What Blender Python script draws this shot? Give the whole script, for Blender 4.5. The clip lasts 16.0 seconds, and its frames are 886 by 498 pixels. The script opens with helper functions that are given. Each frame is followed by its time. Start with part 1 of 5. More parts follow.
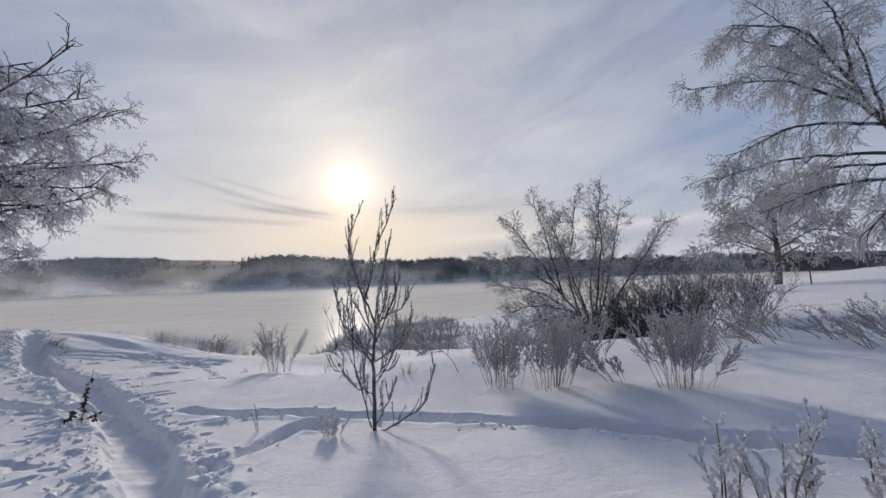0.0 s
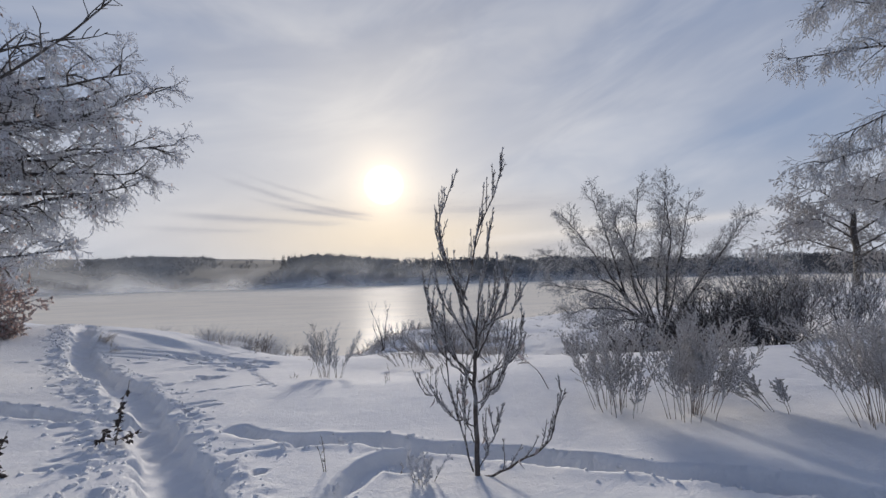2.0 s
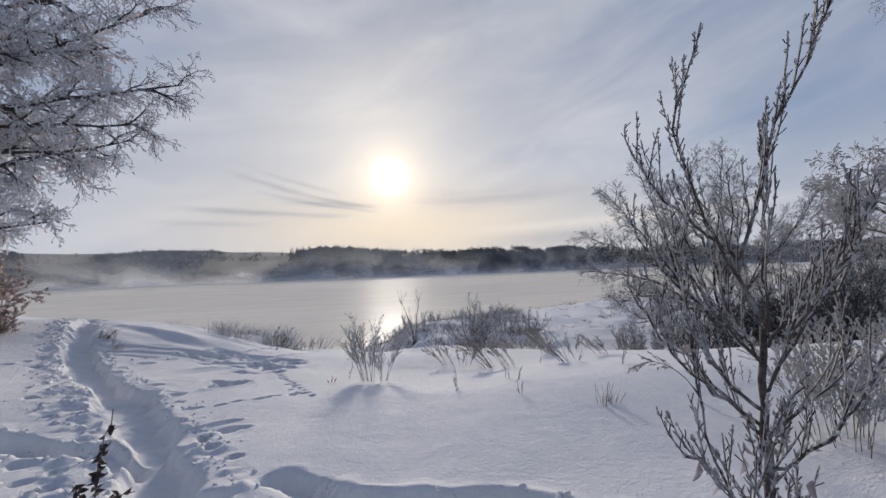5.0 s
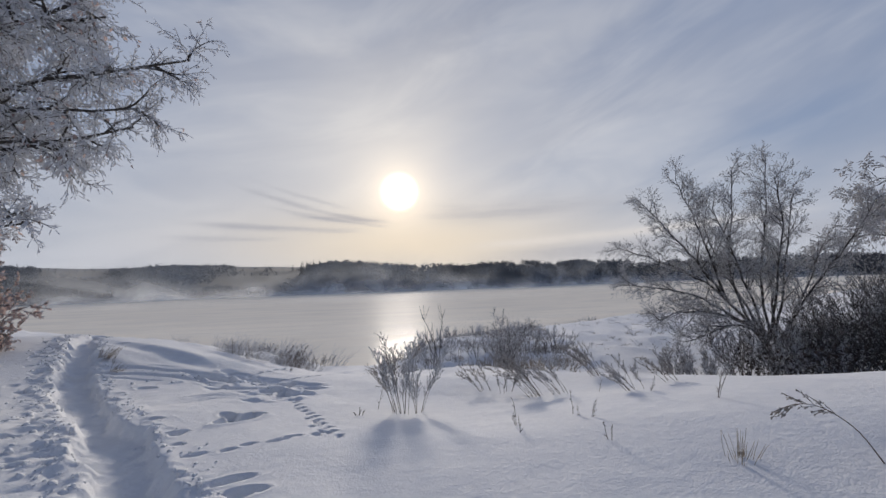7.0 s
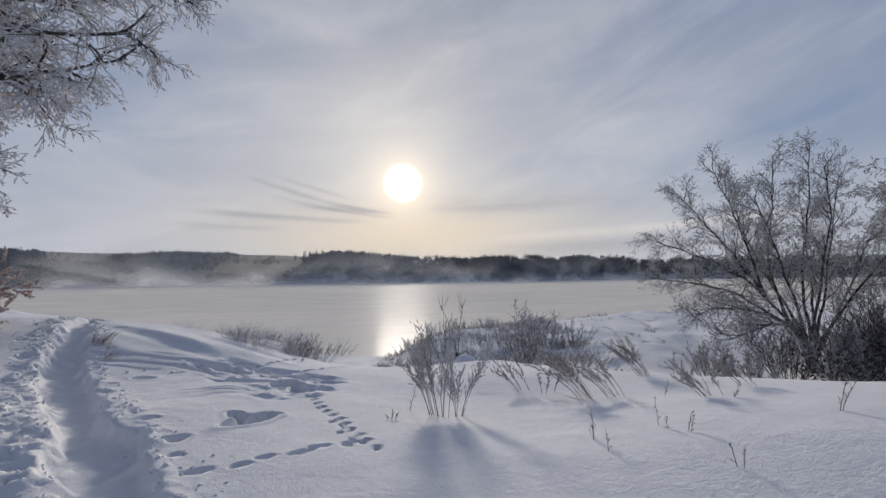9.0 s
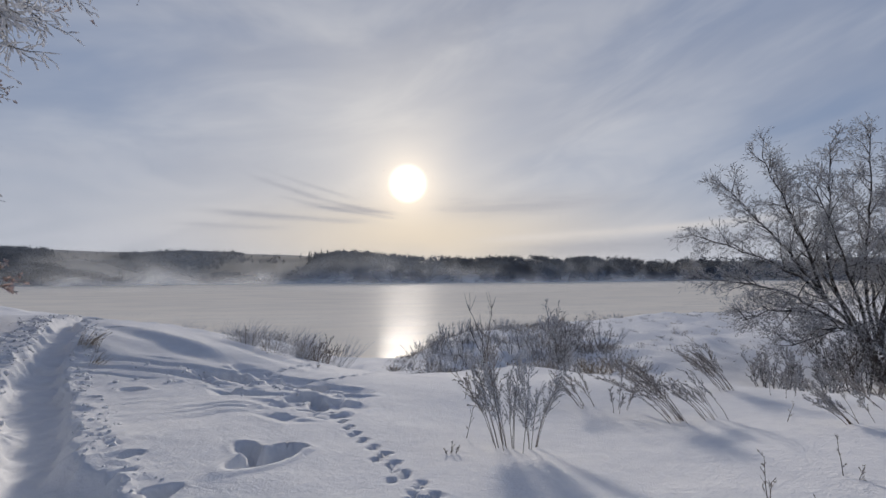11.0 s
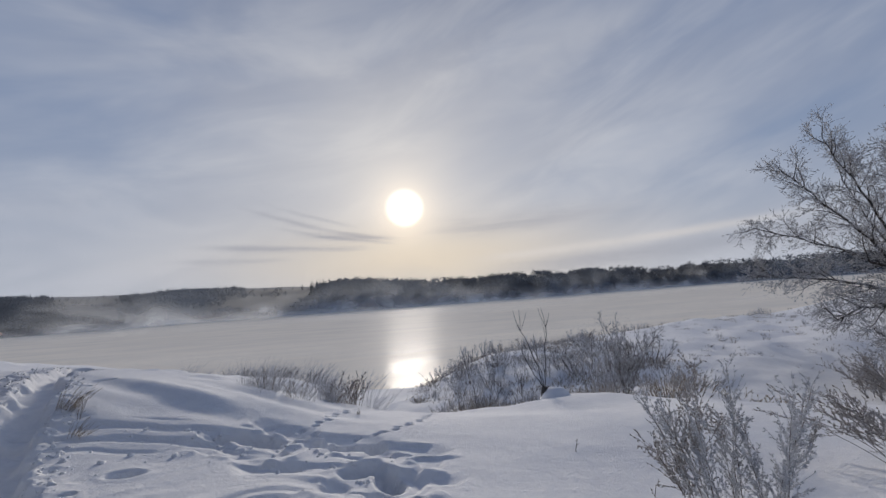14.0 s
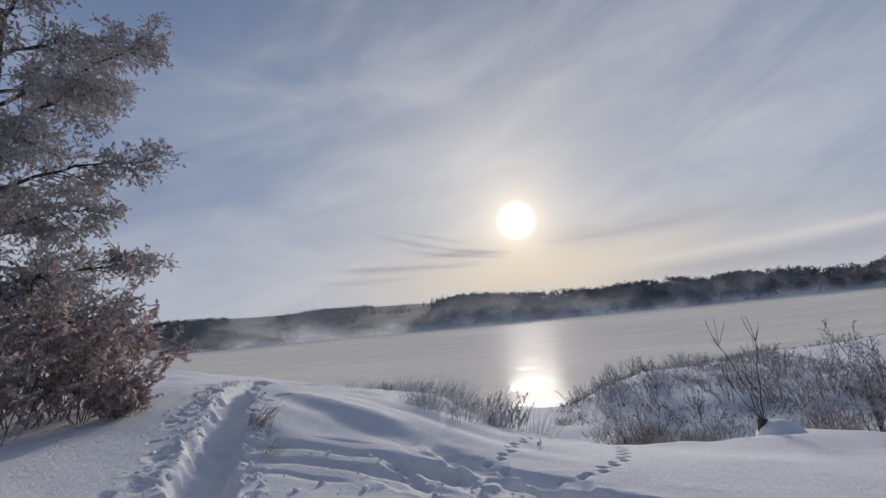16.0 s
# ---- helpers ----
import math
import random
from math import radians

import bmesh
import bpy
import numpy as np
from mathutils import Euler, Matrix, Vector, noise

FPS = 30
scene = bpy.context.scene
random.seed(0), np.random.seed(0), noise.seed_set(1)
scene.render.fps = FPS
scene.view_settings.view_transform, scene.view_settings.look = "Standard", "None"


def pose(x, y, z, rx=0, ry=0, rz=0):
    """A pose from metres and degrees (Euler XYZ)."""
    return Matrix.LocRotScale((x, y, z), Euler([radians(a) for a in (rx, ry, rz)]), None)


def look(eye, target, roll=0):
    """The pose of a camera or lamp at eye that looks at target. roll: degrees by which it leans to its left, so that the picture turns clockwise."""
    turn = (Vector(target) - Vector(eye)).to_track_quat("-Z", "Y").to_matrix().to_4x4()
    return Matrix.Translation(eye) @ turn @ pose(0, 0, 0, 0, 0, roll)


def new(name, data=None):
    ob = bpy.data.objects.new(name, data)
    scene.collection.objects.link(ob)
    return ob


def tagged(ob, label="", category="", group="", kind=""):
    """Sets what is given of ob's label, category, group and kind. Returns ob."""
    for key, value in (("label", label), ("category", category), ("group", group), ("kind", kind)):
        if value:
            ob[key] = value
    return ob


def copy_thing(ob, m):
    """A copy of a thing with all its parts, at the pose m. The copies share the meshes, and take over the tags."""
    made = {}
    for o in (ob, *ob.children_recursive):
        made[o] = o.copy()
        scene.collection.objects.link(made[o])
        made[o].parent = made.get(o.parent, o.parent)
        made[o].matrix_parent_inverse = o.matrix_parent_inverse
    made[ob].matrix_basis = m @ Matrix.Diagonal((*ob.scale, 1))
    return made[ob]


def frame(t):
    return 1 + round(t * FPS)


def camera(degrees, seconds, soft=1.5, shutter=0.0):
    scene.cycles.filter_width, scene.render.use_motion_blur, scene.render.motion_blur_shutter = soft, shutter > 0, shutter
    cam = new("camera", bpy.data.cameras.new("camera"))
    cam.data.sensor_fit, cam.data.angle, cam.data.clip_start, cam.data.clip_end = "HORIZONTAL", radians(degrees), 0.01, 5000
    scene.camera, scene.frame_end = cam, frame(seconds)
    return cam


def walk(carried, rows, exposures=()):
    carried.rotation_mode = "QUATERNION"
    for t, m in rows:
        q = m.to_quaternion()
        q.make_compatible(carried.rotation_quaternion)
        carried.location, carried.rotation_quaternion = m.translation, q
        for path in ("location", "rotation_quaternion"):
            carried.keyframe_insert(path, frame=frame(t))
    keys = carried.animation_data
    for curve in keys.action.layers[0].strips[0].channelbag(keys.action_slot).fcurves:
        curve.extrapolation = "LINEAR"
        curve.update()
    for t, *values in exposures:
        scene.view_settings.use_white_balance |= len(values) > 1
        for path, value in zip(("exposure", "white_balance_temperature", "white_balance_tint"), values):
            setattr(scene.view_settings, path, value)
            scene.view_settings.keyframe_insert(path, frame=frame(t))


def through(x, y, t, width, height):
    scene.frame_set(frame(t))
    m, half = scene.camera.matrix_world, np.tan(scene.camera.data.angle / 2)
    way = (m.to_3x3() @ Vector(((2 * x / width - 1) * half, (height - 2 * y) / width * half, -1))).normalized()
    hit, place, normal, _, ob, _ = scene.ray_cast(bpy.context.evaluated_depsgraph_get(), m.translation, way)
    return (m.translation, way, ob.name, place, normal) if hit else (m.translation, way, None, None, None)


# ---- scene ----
cam = camera(95.1, 16.0)
METRES, EYE, TILT, LEAN, TURN = 9.0, 1.5, 3.7, 1.3, 0.0
ROWS = [
    (0.0, 0.0, 0.0, 0.0, 0.0, 0.0, -0.0),
    (0.5, -0.0213, 0.0294, -0.0048, 3.43, -0.0, 0.77),
    (1.0, -0.0402, 0.0569, -0.0052, 4.89, 0.46, 1.48),
    (1.5, -0.0578, 0.0871, -0.0101, 4.76, 0.64, 1.06),
    (2.0, -0.075, 0.1107, -0.0133, 4.73, -0.05, -0.02),
    (2.5, -0.0973, 0.1382, -0.0205, 4.78, -1.24, -0.74),
    (3.0, -0.1139, 0.1624, -0.025, 4.86, -1.93, -1.03),
    (3.5, -0.1307, 0.1892, -0.03, 5.05, -2.2, -0.9),
    (4.0, -0.152, 0.2139, -0.0345, 5.17, -2.1, -0.47),
    (6.5, -0.2438, 0.3371, -0.0518, 6.38, 0.46, 1.48),
    (7.0, -0.258, 0.3578, -0.0534, 6.96, 0.75, 0.7),
    (7.5, -0.2789, 0.3767, -0.0581, 7.58, 0.37, -0.09),
    (8.0, -0.2942, 0.3935, -0.0631, 7.99, -0.03, -0.38),
    (10.5, -0.3877, 0.5287, -0.09, 5.99, -0.37, -1.06),
    (11.0, -0.407, 0.5513, -0.0942, 7.92, -0.24, -0.92),
    (11.5, -0.4248, 0.5729, -0.0994, 8.22, 0.78, -0.58),
    (12.0, -0.4407, 0.5933, -0.1023, 7.22, 2.14, -0.08),
    (12.5, -0.4587, 0.6113, -0.1026, 6.41, 2.78, 0.81),
    (13.0, -0.4786, 0.6368, -0.1066, 7.53, 3.58, 1.97),
    (13.5, -0.501, 0.6629, -0.1083, 8.2, 3.48, 2.5),
    (14.0, -0.5256, 0.6843, -0.1113, 8.02, 2.8, 2.93),
    (14.5, -0.5476, 0.7018, -0.1141, 8.66, 2.97, 3.77),
    (15.0, -0.5739, 0.7232, -0.116, 10.86, 4.0, 4.93),
    (15.5, -0.6025, 0.7405, -0.1189, 14.44, 5.32, 5.66),
    (16.0, -0.6318, 0.7481, -0.1169, 24.24, 5.98, 5.42),
]
import functools

exposures = [(0.0, 0.10, 6420, 10), (4.0, 0.11, 6420, 10), (7.0, -0.02, 6380, 10), (11.0, -0.11, 6330, 10), (14.5, -0.16, 6270, 10), (16.0, -0.16, 6270, 10)]
walk(cam, [(t, pose(0, 0, EYE, TILT, LEAN, TURN) @ pose(METRES * x, METRES * y, METRES * z, 90 + pitch, roll, yaw)) for t, x, y, z, yaw, pitch, roll in ROWS], exposures)

# ---- sky and sun ----
SUN_AZ, SUN_EL = -12.9, 12.7
SUN_DIR = Vector((math.sin(radians(SUN_AZ)) * math.cos(radians(SUN_EL)), math.cos(radians(SUN_AZ)) * math.cos(radians(SUN_EL)), math.sin(radians(SUN_EL))))


class Sock:
    """A value in a node tree, with arithmetic."""

    def __init__(self, tree, socket):
        self.tree, self.socket = tree, socket

    def op(self, name, *others, clamp=False):
        n = self.tree.nodes.new("ShaderNodeMath")
        n.operation, n.use_clamp = name, clamp
        for i, v in enumerate((self, *others)):
            if isinstance(v, Sock):
                self.tree.links.new(v.socket, n.inputs[i])
            else:
                n.inputs[i].default_value = v
        return Sock(self.tree, n.outputs[0])

    def __add__(self, o): return self.op("ADD", o)
    def __sub__(self, o): return self.op("SUBTRACT", o)
    def __mul__(self, o): return self.op("MULTIPLY", o)
    def __truediv__(self, o): return self.op("DIVIDE", o)
    def clamp(self): return self.op("ADD", 0.0, clamp=True)
    def bell(self, middle, width): return ((self - middle) / width).op("POWER", 2.0).op("MULTIPLY", -1.0).op("EXPONENT")

    def ramp(self, a, b):
        n = self.tree.nodes.new("ShaderNodeMapRange")
        n.interpolation_type = "SMOOTHSTEP"
        self.tree.links.new(self.socket, n.inputs["Value"])
        n.inputs["From Min"].default_value, n.inputs["From Max"].default_value = a, b
        if a > b:
            n.inputs["From Min"].default_value, n.inputs["From Max"].default_value = b, a
            n.inputs["To Min"].default_value, n.inputs["To Max"].default_value = 1.0, 0.0
        return Sock(self.tree, n.outputs["Result"])


def combine(tree, *values):
    n = tree.nodes.new("ShaderNodeCombineXYZ")
    for i, v in enumerate(values):
        if isinstance(v, Sock):
            tree.links.new(v.socket, n.inputs[i])
        else:
            n.inputs[i].default_value = v
    return n.outputs[0]


def noise(tree, vector, scale, detail=4.0, rough=0.55, distort=0.0):
    n = tree.nodes.new("ShaderNodeTexNoise")
    n.inputs["Scale"].default_value, n.inputs["Detail"].default_value = scale, detail
    n.inputs["Roughness"].default_value, n.inputs["Distortion"].default_value = rough, distort
    if vector is not None:
        tree.links.new(vector, n.inputs["Vector"])
    return Sock(tree, n.outputs[0])


def blend(tree, fac, a, b, mode="MIX"):
    n = tree.nodes.new("ShaderNodeMix")
    n.data_type, n.blend_type = "RGBA", mode
    for key, v in ((0, fac), (6, a), (7, b)):
        if isinstance(v, Sock):
            tree.links.new(v.socket, n.inputs[key])
        elif isinstance(v, (int, float)):
            n.inputs[key].default_value = v
        elif isinstance(v, tuple):
            n.inputs[key].default_value = (*v, 1.0)
        else:
            tree.links.new(v, n.inputs[key])
    return n.outputs[2]


def build_sky():
    world = bpy.data.worlds.new("winter_sky")
    scene.world = world
    world.use_nodes = True
    t = world.node_tree
    t.nodes.clear()
    out, bg = t.nodes.new("ShaderNodeOutputWorld"), t.nodes.new("ShaderNodeBackground")
    t.links.new(bg.outputs[0], out.inputs[0])
    sky = t.nodes.new("ShaderNodeTexSky")
    sky.sky_type, sky.sun_disc = "NISHITA", False
    sky.sun_elevation, sky.sun_rotation = radians(SUN_EL), radians(SUN_AZ)
    sky.air_density, sky.dust_density, sky.ozone_density = 1.0, 0.6, 2.0
    coord = t.nodes.new("ShaderNodeTexCoord").outputs["Generated"]
    sep = t.nodes.new("ShaderNodeSeparateXYZ")
    t.links.new(coord, sep.inputs[0])
    x, y, z = (Sock(t, s) for s in sep.outputs)
    el = z.op("ARCSINE") * 57.2958
    az = x.op("ARCTAN2", y) * 57.2958
    dot = x * SUN_DIR.x + y * SUN_DIR.y + z * SUN_DIR.z
    ang = dot.op("MINIMUM", 1.0).op("ARCCOSINE") * 57.2958
    # thin high cloud, drawn out level
    run, lift = az + el * 0.26, el - az * 0.26
    streaks = noise(t, combine(t, run * 0.020, lift * 0.052, 3.1), 1.0, 4.0, 0.5, 0.45)
    wisps = noise(t, combine(t, run * 0.040, lift * 0.125, 7.7), 1.0, 4.5, 0.55, 0.5)
    veil = (streaks.ramp(0.30, 0.66) * 0.75 + wisps.ramp(0.36, 0.74) * 0.36).clamp()
    clear = blend(t, 1.0, sky.outputs[0], (0.062, 0.062, 0.062), "MULTIPLY")
    deep = blend(t, 0.6, clear, (0.24, 0.335, 0.56))
    grey = blend(t, (wisps.ramp(0.28, 0.72) * 0.75 + el.ramp(34, 12) * 0.4).clamp(), (0.265, 0.305, 0.415), (0.515, 0.545, 0.625))
    side = (az.ramp(4, 34) * el.ramp(4, 18) * el.ramp(60, 36)).clamp()
    dusk = az.ramp(-30, -62) * el.ramp(8, 26)
    cover = (veil * 0.80 + 0.30 - side * 0.46 - dusk * 0.45).clamp()
    col = blend(t, cover, deep, grey)
    near = ang.op("MULTIPLY", -1 / 19.0).op("EXPONENT")
    col = blend(t, (near * (veil * 0.6 + 0.62)).clamp(), col, (0.83, 0.795, 0.76))
    # pale band over the horizon, warm below the sun
    low = el.op("MAXIMUM", 0.0).op("MULTIPLY", -1 / 7.5).op("EXPONENT")
    col = blend(t, (low * 0.62).clamp(), col, (0.64, 0.655, 0.715))
    warm = (el.bell(5.0, 5.2) * az.bell(SUN_AZ + 2, 24.0)).clamp()
    col = blend(t, warm * 0.85, col, (0.89, 0.755, 0.585))
    # long grey streaks of lower cloud
    torn = noise(t, combine(t, az * 0.05, el * 0.55, 1.0), 1.0, 4.0, 0.6, 0.4).ramp(0.30, 0.62)
    fine = noise(t, combine(t, az * 0.12, el * 1.6, 4.0), 1.0, 4.0, 0.6, 0.5) - 0.5
    el2 = el + fine * 0.7
    q = az + 14.0
    s1 = (el2 + q * 0.12 - q * q * 0.005 - 8.3).bell(0.0, 0.32) * az.ramp(-37, -28) * az.ramp(-12, -20)
    s1 = s1 * 0.7 + (el2 + q * 0.10 - q * q * 0.003 - 7.75).bell(0.0, 0.22) * az.ramp(-32, -26) * az.ramp(-13, -17) * 0.6 + (el2 + q * 0.16 - q * q * 0.004 - 9.3).bell(0.0, 0.25) * az.ramp(-34, -26) * az.ramp(-18, -24) * 0.5
    s2 = (el2 + az * 0.018 - 7.0).bell(0.0, 0.36) * az.ramp(-42, -33) * az.ramp(-16, -22) + (el2 + q * 0.05 - 8.6).bell(0.0, 0.5) * az.ramp(-30, -22) * az.ramp(-13, -18) * 0.8
    s2 = s2 + (el2 - 6.0).bell(0.0, 0.3) * az.ramp(-44, -38) * az.ramp(-26, -33) * 0.6
    s3 = (el - az * 0.02 + fine * 1.5 - 9.6).bell(0.0, 1.2) * az.ramp(-13, -4) * az.ramp(24, 6)
    s4 = (el - az * 0.03 - 3.3).bell(0.0, 1.0) * az.ramp(-6, 12) * az.ramp(60, 36)
    dark = ((s1 * 0.9 + s2 * 0.85 + s3 * 0.6) * (torn * 0.6 + 0.4) + s4 * 0.7 * (torn * 0.4 + 0.6)).clamp()
    col = blend(t, dark * 0.75, col, (0.37, 0.375, 0.43))
    pale = (el - az * 0.045 - 4.9).bell(0.0, 0.55) * az.ramp(-8, 4) * az.ramp(40, 22) * (torn * 0.5 + 0.5)
    col = blend(t, (pale * 0.6).clamp(), col, (0.86, 0.79, 0.73))
    # the sun behind the thin cloud, and its aureole
    halo = ang.op("MULTIPLY", -1 / 2.7).op("EXPONENT") * 0.95 + ang.op("MULTIPLY", -1 / 9.0).op("EXPONENT") * 0.11
    disc = ang.ramp(3.0, 1.2) * 1.4
    glow = blend(t, 1.0, (1.0, 0.74, 0.42), combine(t, halo, halo, halo), "MULTIPLY")
    col = blend(t, 1.0, col, glow, "ADD")
    col = blend(t, 1.0, col, combine(t, disc, disc * 0.93, disc * 0.8), "ADD")
    # the veil thins out overhead and away from the sun
    over = (el.ramp(27, 60) * 0.88 + y.ramp(0.1, -0.6) * 0.35 * el.ramp(0, 20)).op("MINIMUM", 0.9)
    col = blend(t, over, col, (0.10, 0.14, 0.25))
    t.links.new(col, bg.inputs["Color"])
    bg.inputs["Strength"].default_value = 0.92


build_sky()
lamp = bpy.data.lights.new("sun", "SUN")
lamp.energy, lamp.angle, lamp.color = 2.9, radians(7.5), (1.0, 0.89, 0.755)
new("sun", lamp).matrix_world = look(SUN_DIR * 100, (0, 0, 0))


# ---- materials ----
def material(name):
    m = bpy.data.materials.new(name)
    m.use_nodes = True
    t = m.node_tree
    return m, t, t.nodes["Principled BSDF"]


def place(t, kind="Object"):
    return t.nodes.new("ShaderNodeTexCoord").outputs[kind]


def world_place(t):
    return t.nodes.new("ShaderNodeNewGeometry").outputs["Position"]


def bump(t, shader, height, strength, distance):
    n = t.nodes.new("ShaderNodeBump")
    n.inputs["Strength"].default_value, n.inputs["Distance"].default_value = strength, distance
    t.links.new(height.socket, n.inputs["Height"])
    t.links.new(n.outputs[0], shader.inputs["Normal"])


def snow_material():
    m, t, b = material("snow")
    p = world_place(t)
    grain, crust, soft = noise(t, p, 55, 3, 0.7), noise(t, p, 7, 4, 0.6), noise(t, p, 0.9, 3, 0.5)
    t.links.new(blend(t, (crust.ramp(0.3, 0.7) * 0.6 + soft.ramp(0.3, 0.7) * 0.4).clamp(), (0.735, 0.742, 0.765), (0.82, 0.824, 0.832)), b.inputs["Base Color"])
    b.inputs["Roughness"].default_value = 0.9
    b.inputs["Specular IOR Level"].default_value = 0.1
    lumps, ripple = noise(t, p, 19, 3, 0.6), noise(t, p, 3.2, 4, 0.6, 0.6)
    bump(t, b, grain * 0.38 + crust * 0.5 + soft * 0.5 + lumps * 0.4 + ripple * 0.5, 0.55, 0.035)
    return m


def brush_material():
    """Far slopes: low dark brush with snow lying between in streaks along the slope, seen as through blue haze."""
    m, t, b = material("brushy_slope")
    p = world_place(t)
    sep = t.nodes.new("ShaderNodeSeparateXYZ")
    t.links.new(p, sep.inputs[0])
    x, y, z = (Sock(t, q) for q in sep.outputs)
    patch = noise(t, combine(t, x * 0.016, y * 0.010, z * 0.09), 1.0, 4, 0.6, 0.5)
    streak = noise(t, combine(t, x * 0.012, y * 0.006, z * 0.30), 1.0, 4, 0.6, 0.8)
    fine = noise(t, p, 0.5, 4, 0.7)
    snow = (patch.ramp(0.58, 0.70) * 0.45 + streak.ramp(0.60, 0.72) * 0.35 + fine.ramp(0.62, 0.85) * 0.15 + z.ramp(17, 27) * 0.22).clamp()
    # dim blue of hazy distance painted into both tones, against the warm sun
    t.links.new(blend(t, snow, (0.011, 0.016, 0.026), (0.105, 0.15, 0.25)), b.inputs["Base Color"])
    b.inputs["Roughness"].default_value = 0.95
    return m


def bark_material(name, dark, pale, frost=0.35):
    """Bark with rime on parts of it."""
    m, t, b = material(name)
    p = place(t)
    fine, wide = noise(t, p, 60, 4, 0.65), noise(t, p, 6, 3, 0.6)
    col = blend(t, fine.ramp(0.3, 0.7), dark, pale)
    col = blend(t, wide.ramp(0.62 - frost * 0.4, 0.78 - frost * 0.3) * min(1.0, frost * 1.6), col, (0.62, 0.64, 0.68))
    t.links.new(col, b.inputs["Base Color"])
    b.inputs["Roughness"].default_value = 0.92
    bump(t, b, fine, 0.5, 0.01)
    return m


def tone_material(name, a, c, scale, rough=0.8, through=0.0, islands=True):
    """Two tones mixed by grain and from piece to piece."""
    m, t, b = material(name)
    p = place(t)
    g = noise(t, p, scale, 3, 0.6).ramp(0.3, 0.7)
    if islands:
        r = Sock(t, t.nodes.new("ShaderNodeNewGeometry").outputs["Random Per Island"])
        g = (g * 0.5 + r * 0.5).clamp()
    t.links.new(blend(t, g, a, c), b.inputs["Base Color"])
    b.inputs["Roughness"].default_value = rough
    if through:
        tr, mix = t.nodes.new("ShaderNodeBsdfTranslucent"), t.nodes.new("ShaderNodeMixShader")
        tr.inputs[0].default_value = (*c, 1)
        mix.inputs[0].default_value = through
        t.links.new(b.outputs[0], mix.inputs[1])
        t.links.new(tr.outputs[0], mix.inputs[2])
        t.links.new(mix.outputs[0], t.nodes["Material Output"].inputs[0])
    return m


def water_material():
    m, t, b = material("river_water")
    p = world_place(t)
    s = t.nodes.new("ShaderNodeSeparateXYZ")
    t.links.new(p, s.inputs[0])
    x, y = Sock(t, s.outputs[0]), Sock(t, s.outputs[1])
    long = combine(t, x * 0.05 + y * 0.015, y * 0.19 - x * 0.06, 0.0)
    swirl = noise(t, long, 1.0, 4, 0.6, 0.7)
    ripple = noise(t, combine(t, x * 0.5, y * 1.6, 0.0), 1.0, 3, 0.6)
    t.links.new(blend(t, swirl.ramp(0.35, 0.65), (0.40, 0.40, 0.39), (0.52, 0.51, 0.48)), b.inputs["Base Color"])
    rough = swirl.ramp(0.3, 0.7) * 0.10 + 0.09
    t.links.new(rough.socket, b.inputs["Roughness"])
    b.inputs["IOR"].default_value = 1.33
    b.inputs["Specular IOR Level"].default_value = 0.16
    bump(t, b, ripple * 0.6 + swirl * 1.0, 0.08, 0.3)
    # a little of the surface is ruffled by the breeze
    ruffled, mix = t.nodes.new("ShaderNodeBsdfGlossy"), t.nodes.new("ShaderNodeMixShader")
    ruffled.inputs["Roughness"].default_value = 0.5
    share = swirl.ramp(0.35, 0.7) * 0.15 + 0.35
    t.links.new(share.socket, mix.inputs[0])
    t.links.new(b.outputs[0], mix.inputs[1])
    t.links.new(ruffled.outputs[0], mix.inputs[2])
    # thin steam clinging to the water, the sky's cream sheen put into its colour
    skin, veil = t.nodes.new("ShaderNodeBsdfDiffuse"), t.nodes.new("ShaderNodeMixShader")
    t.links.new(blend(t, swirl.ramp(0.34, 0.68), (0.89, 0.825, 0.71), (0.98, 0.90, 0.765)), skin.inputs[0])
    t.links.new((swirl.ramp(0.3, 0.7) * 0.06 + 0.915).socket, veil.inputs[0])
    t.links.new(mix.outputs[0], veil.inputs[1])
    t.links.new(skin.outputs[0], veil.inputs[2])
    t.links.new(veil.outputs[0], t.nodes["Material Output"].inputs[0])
    return m


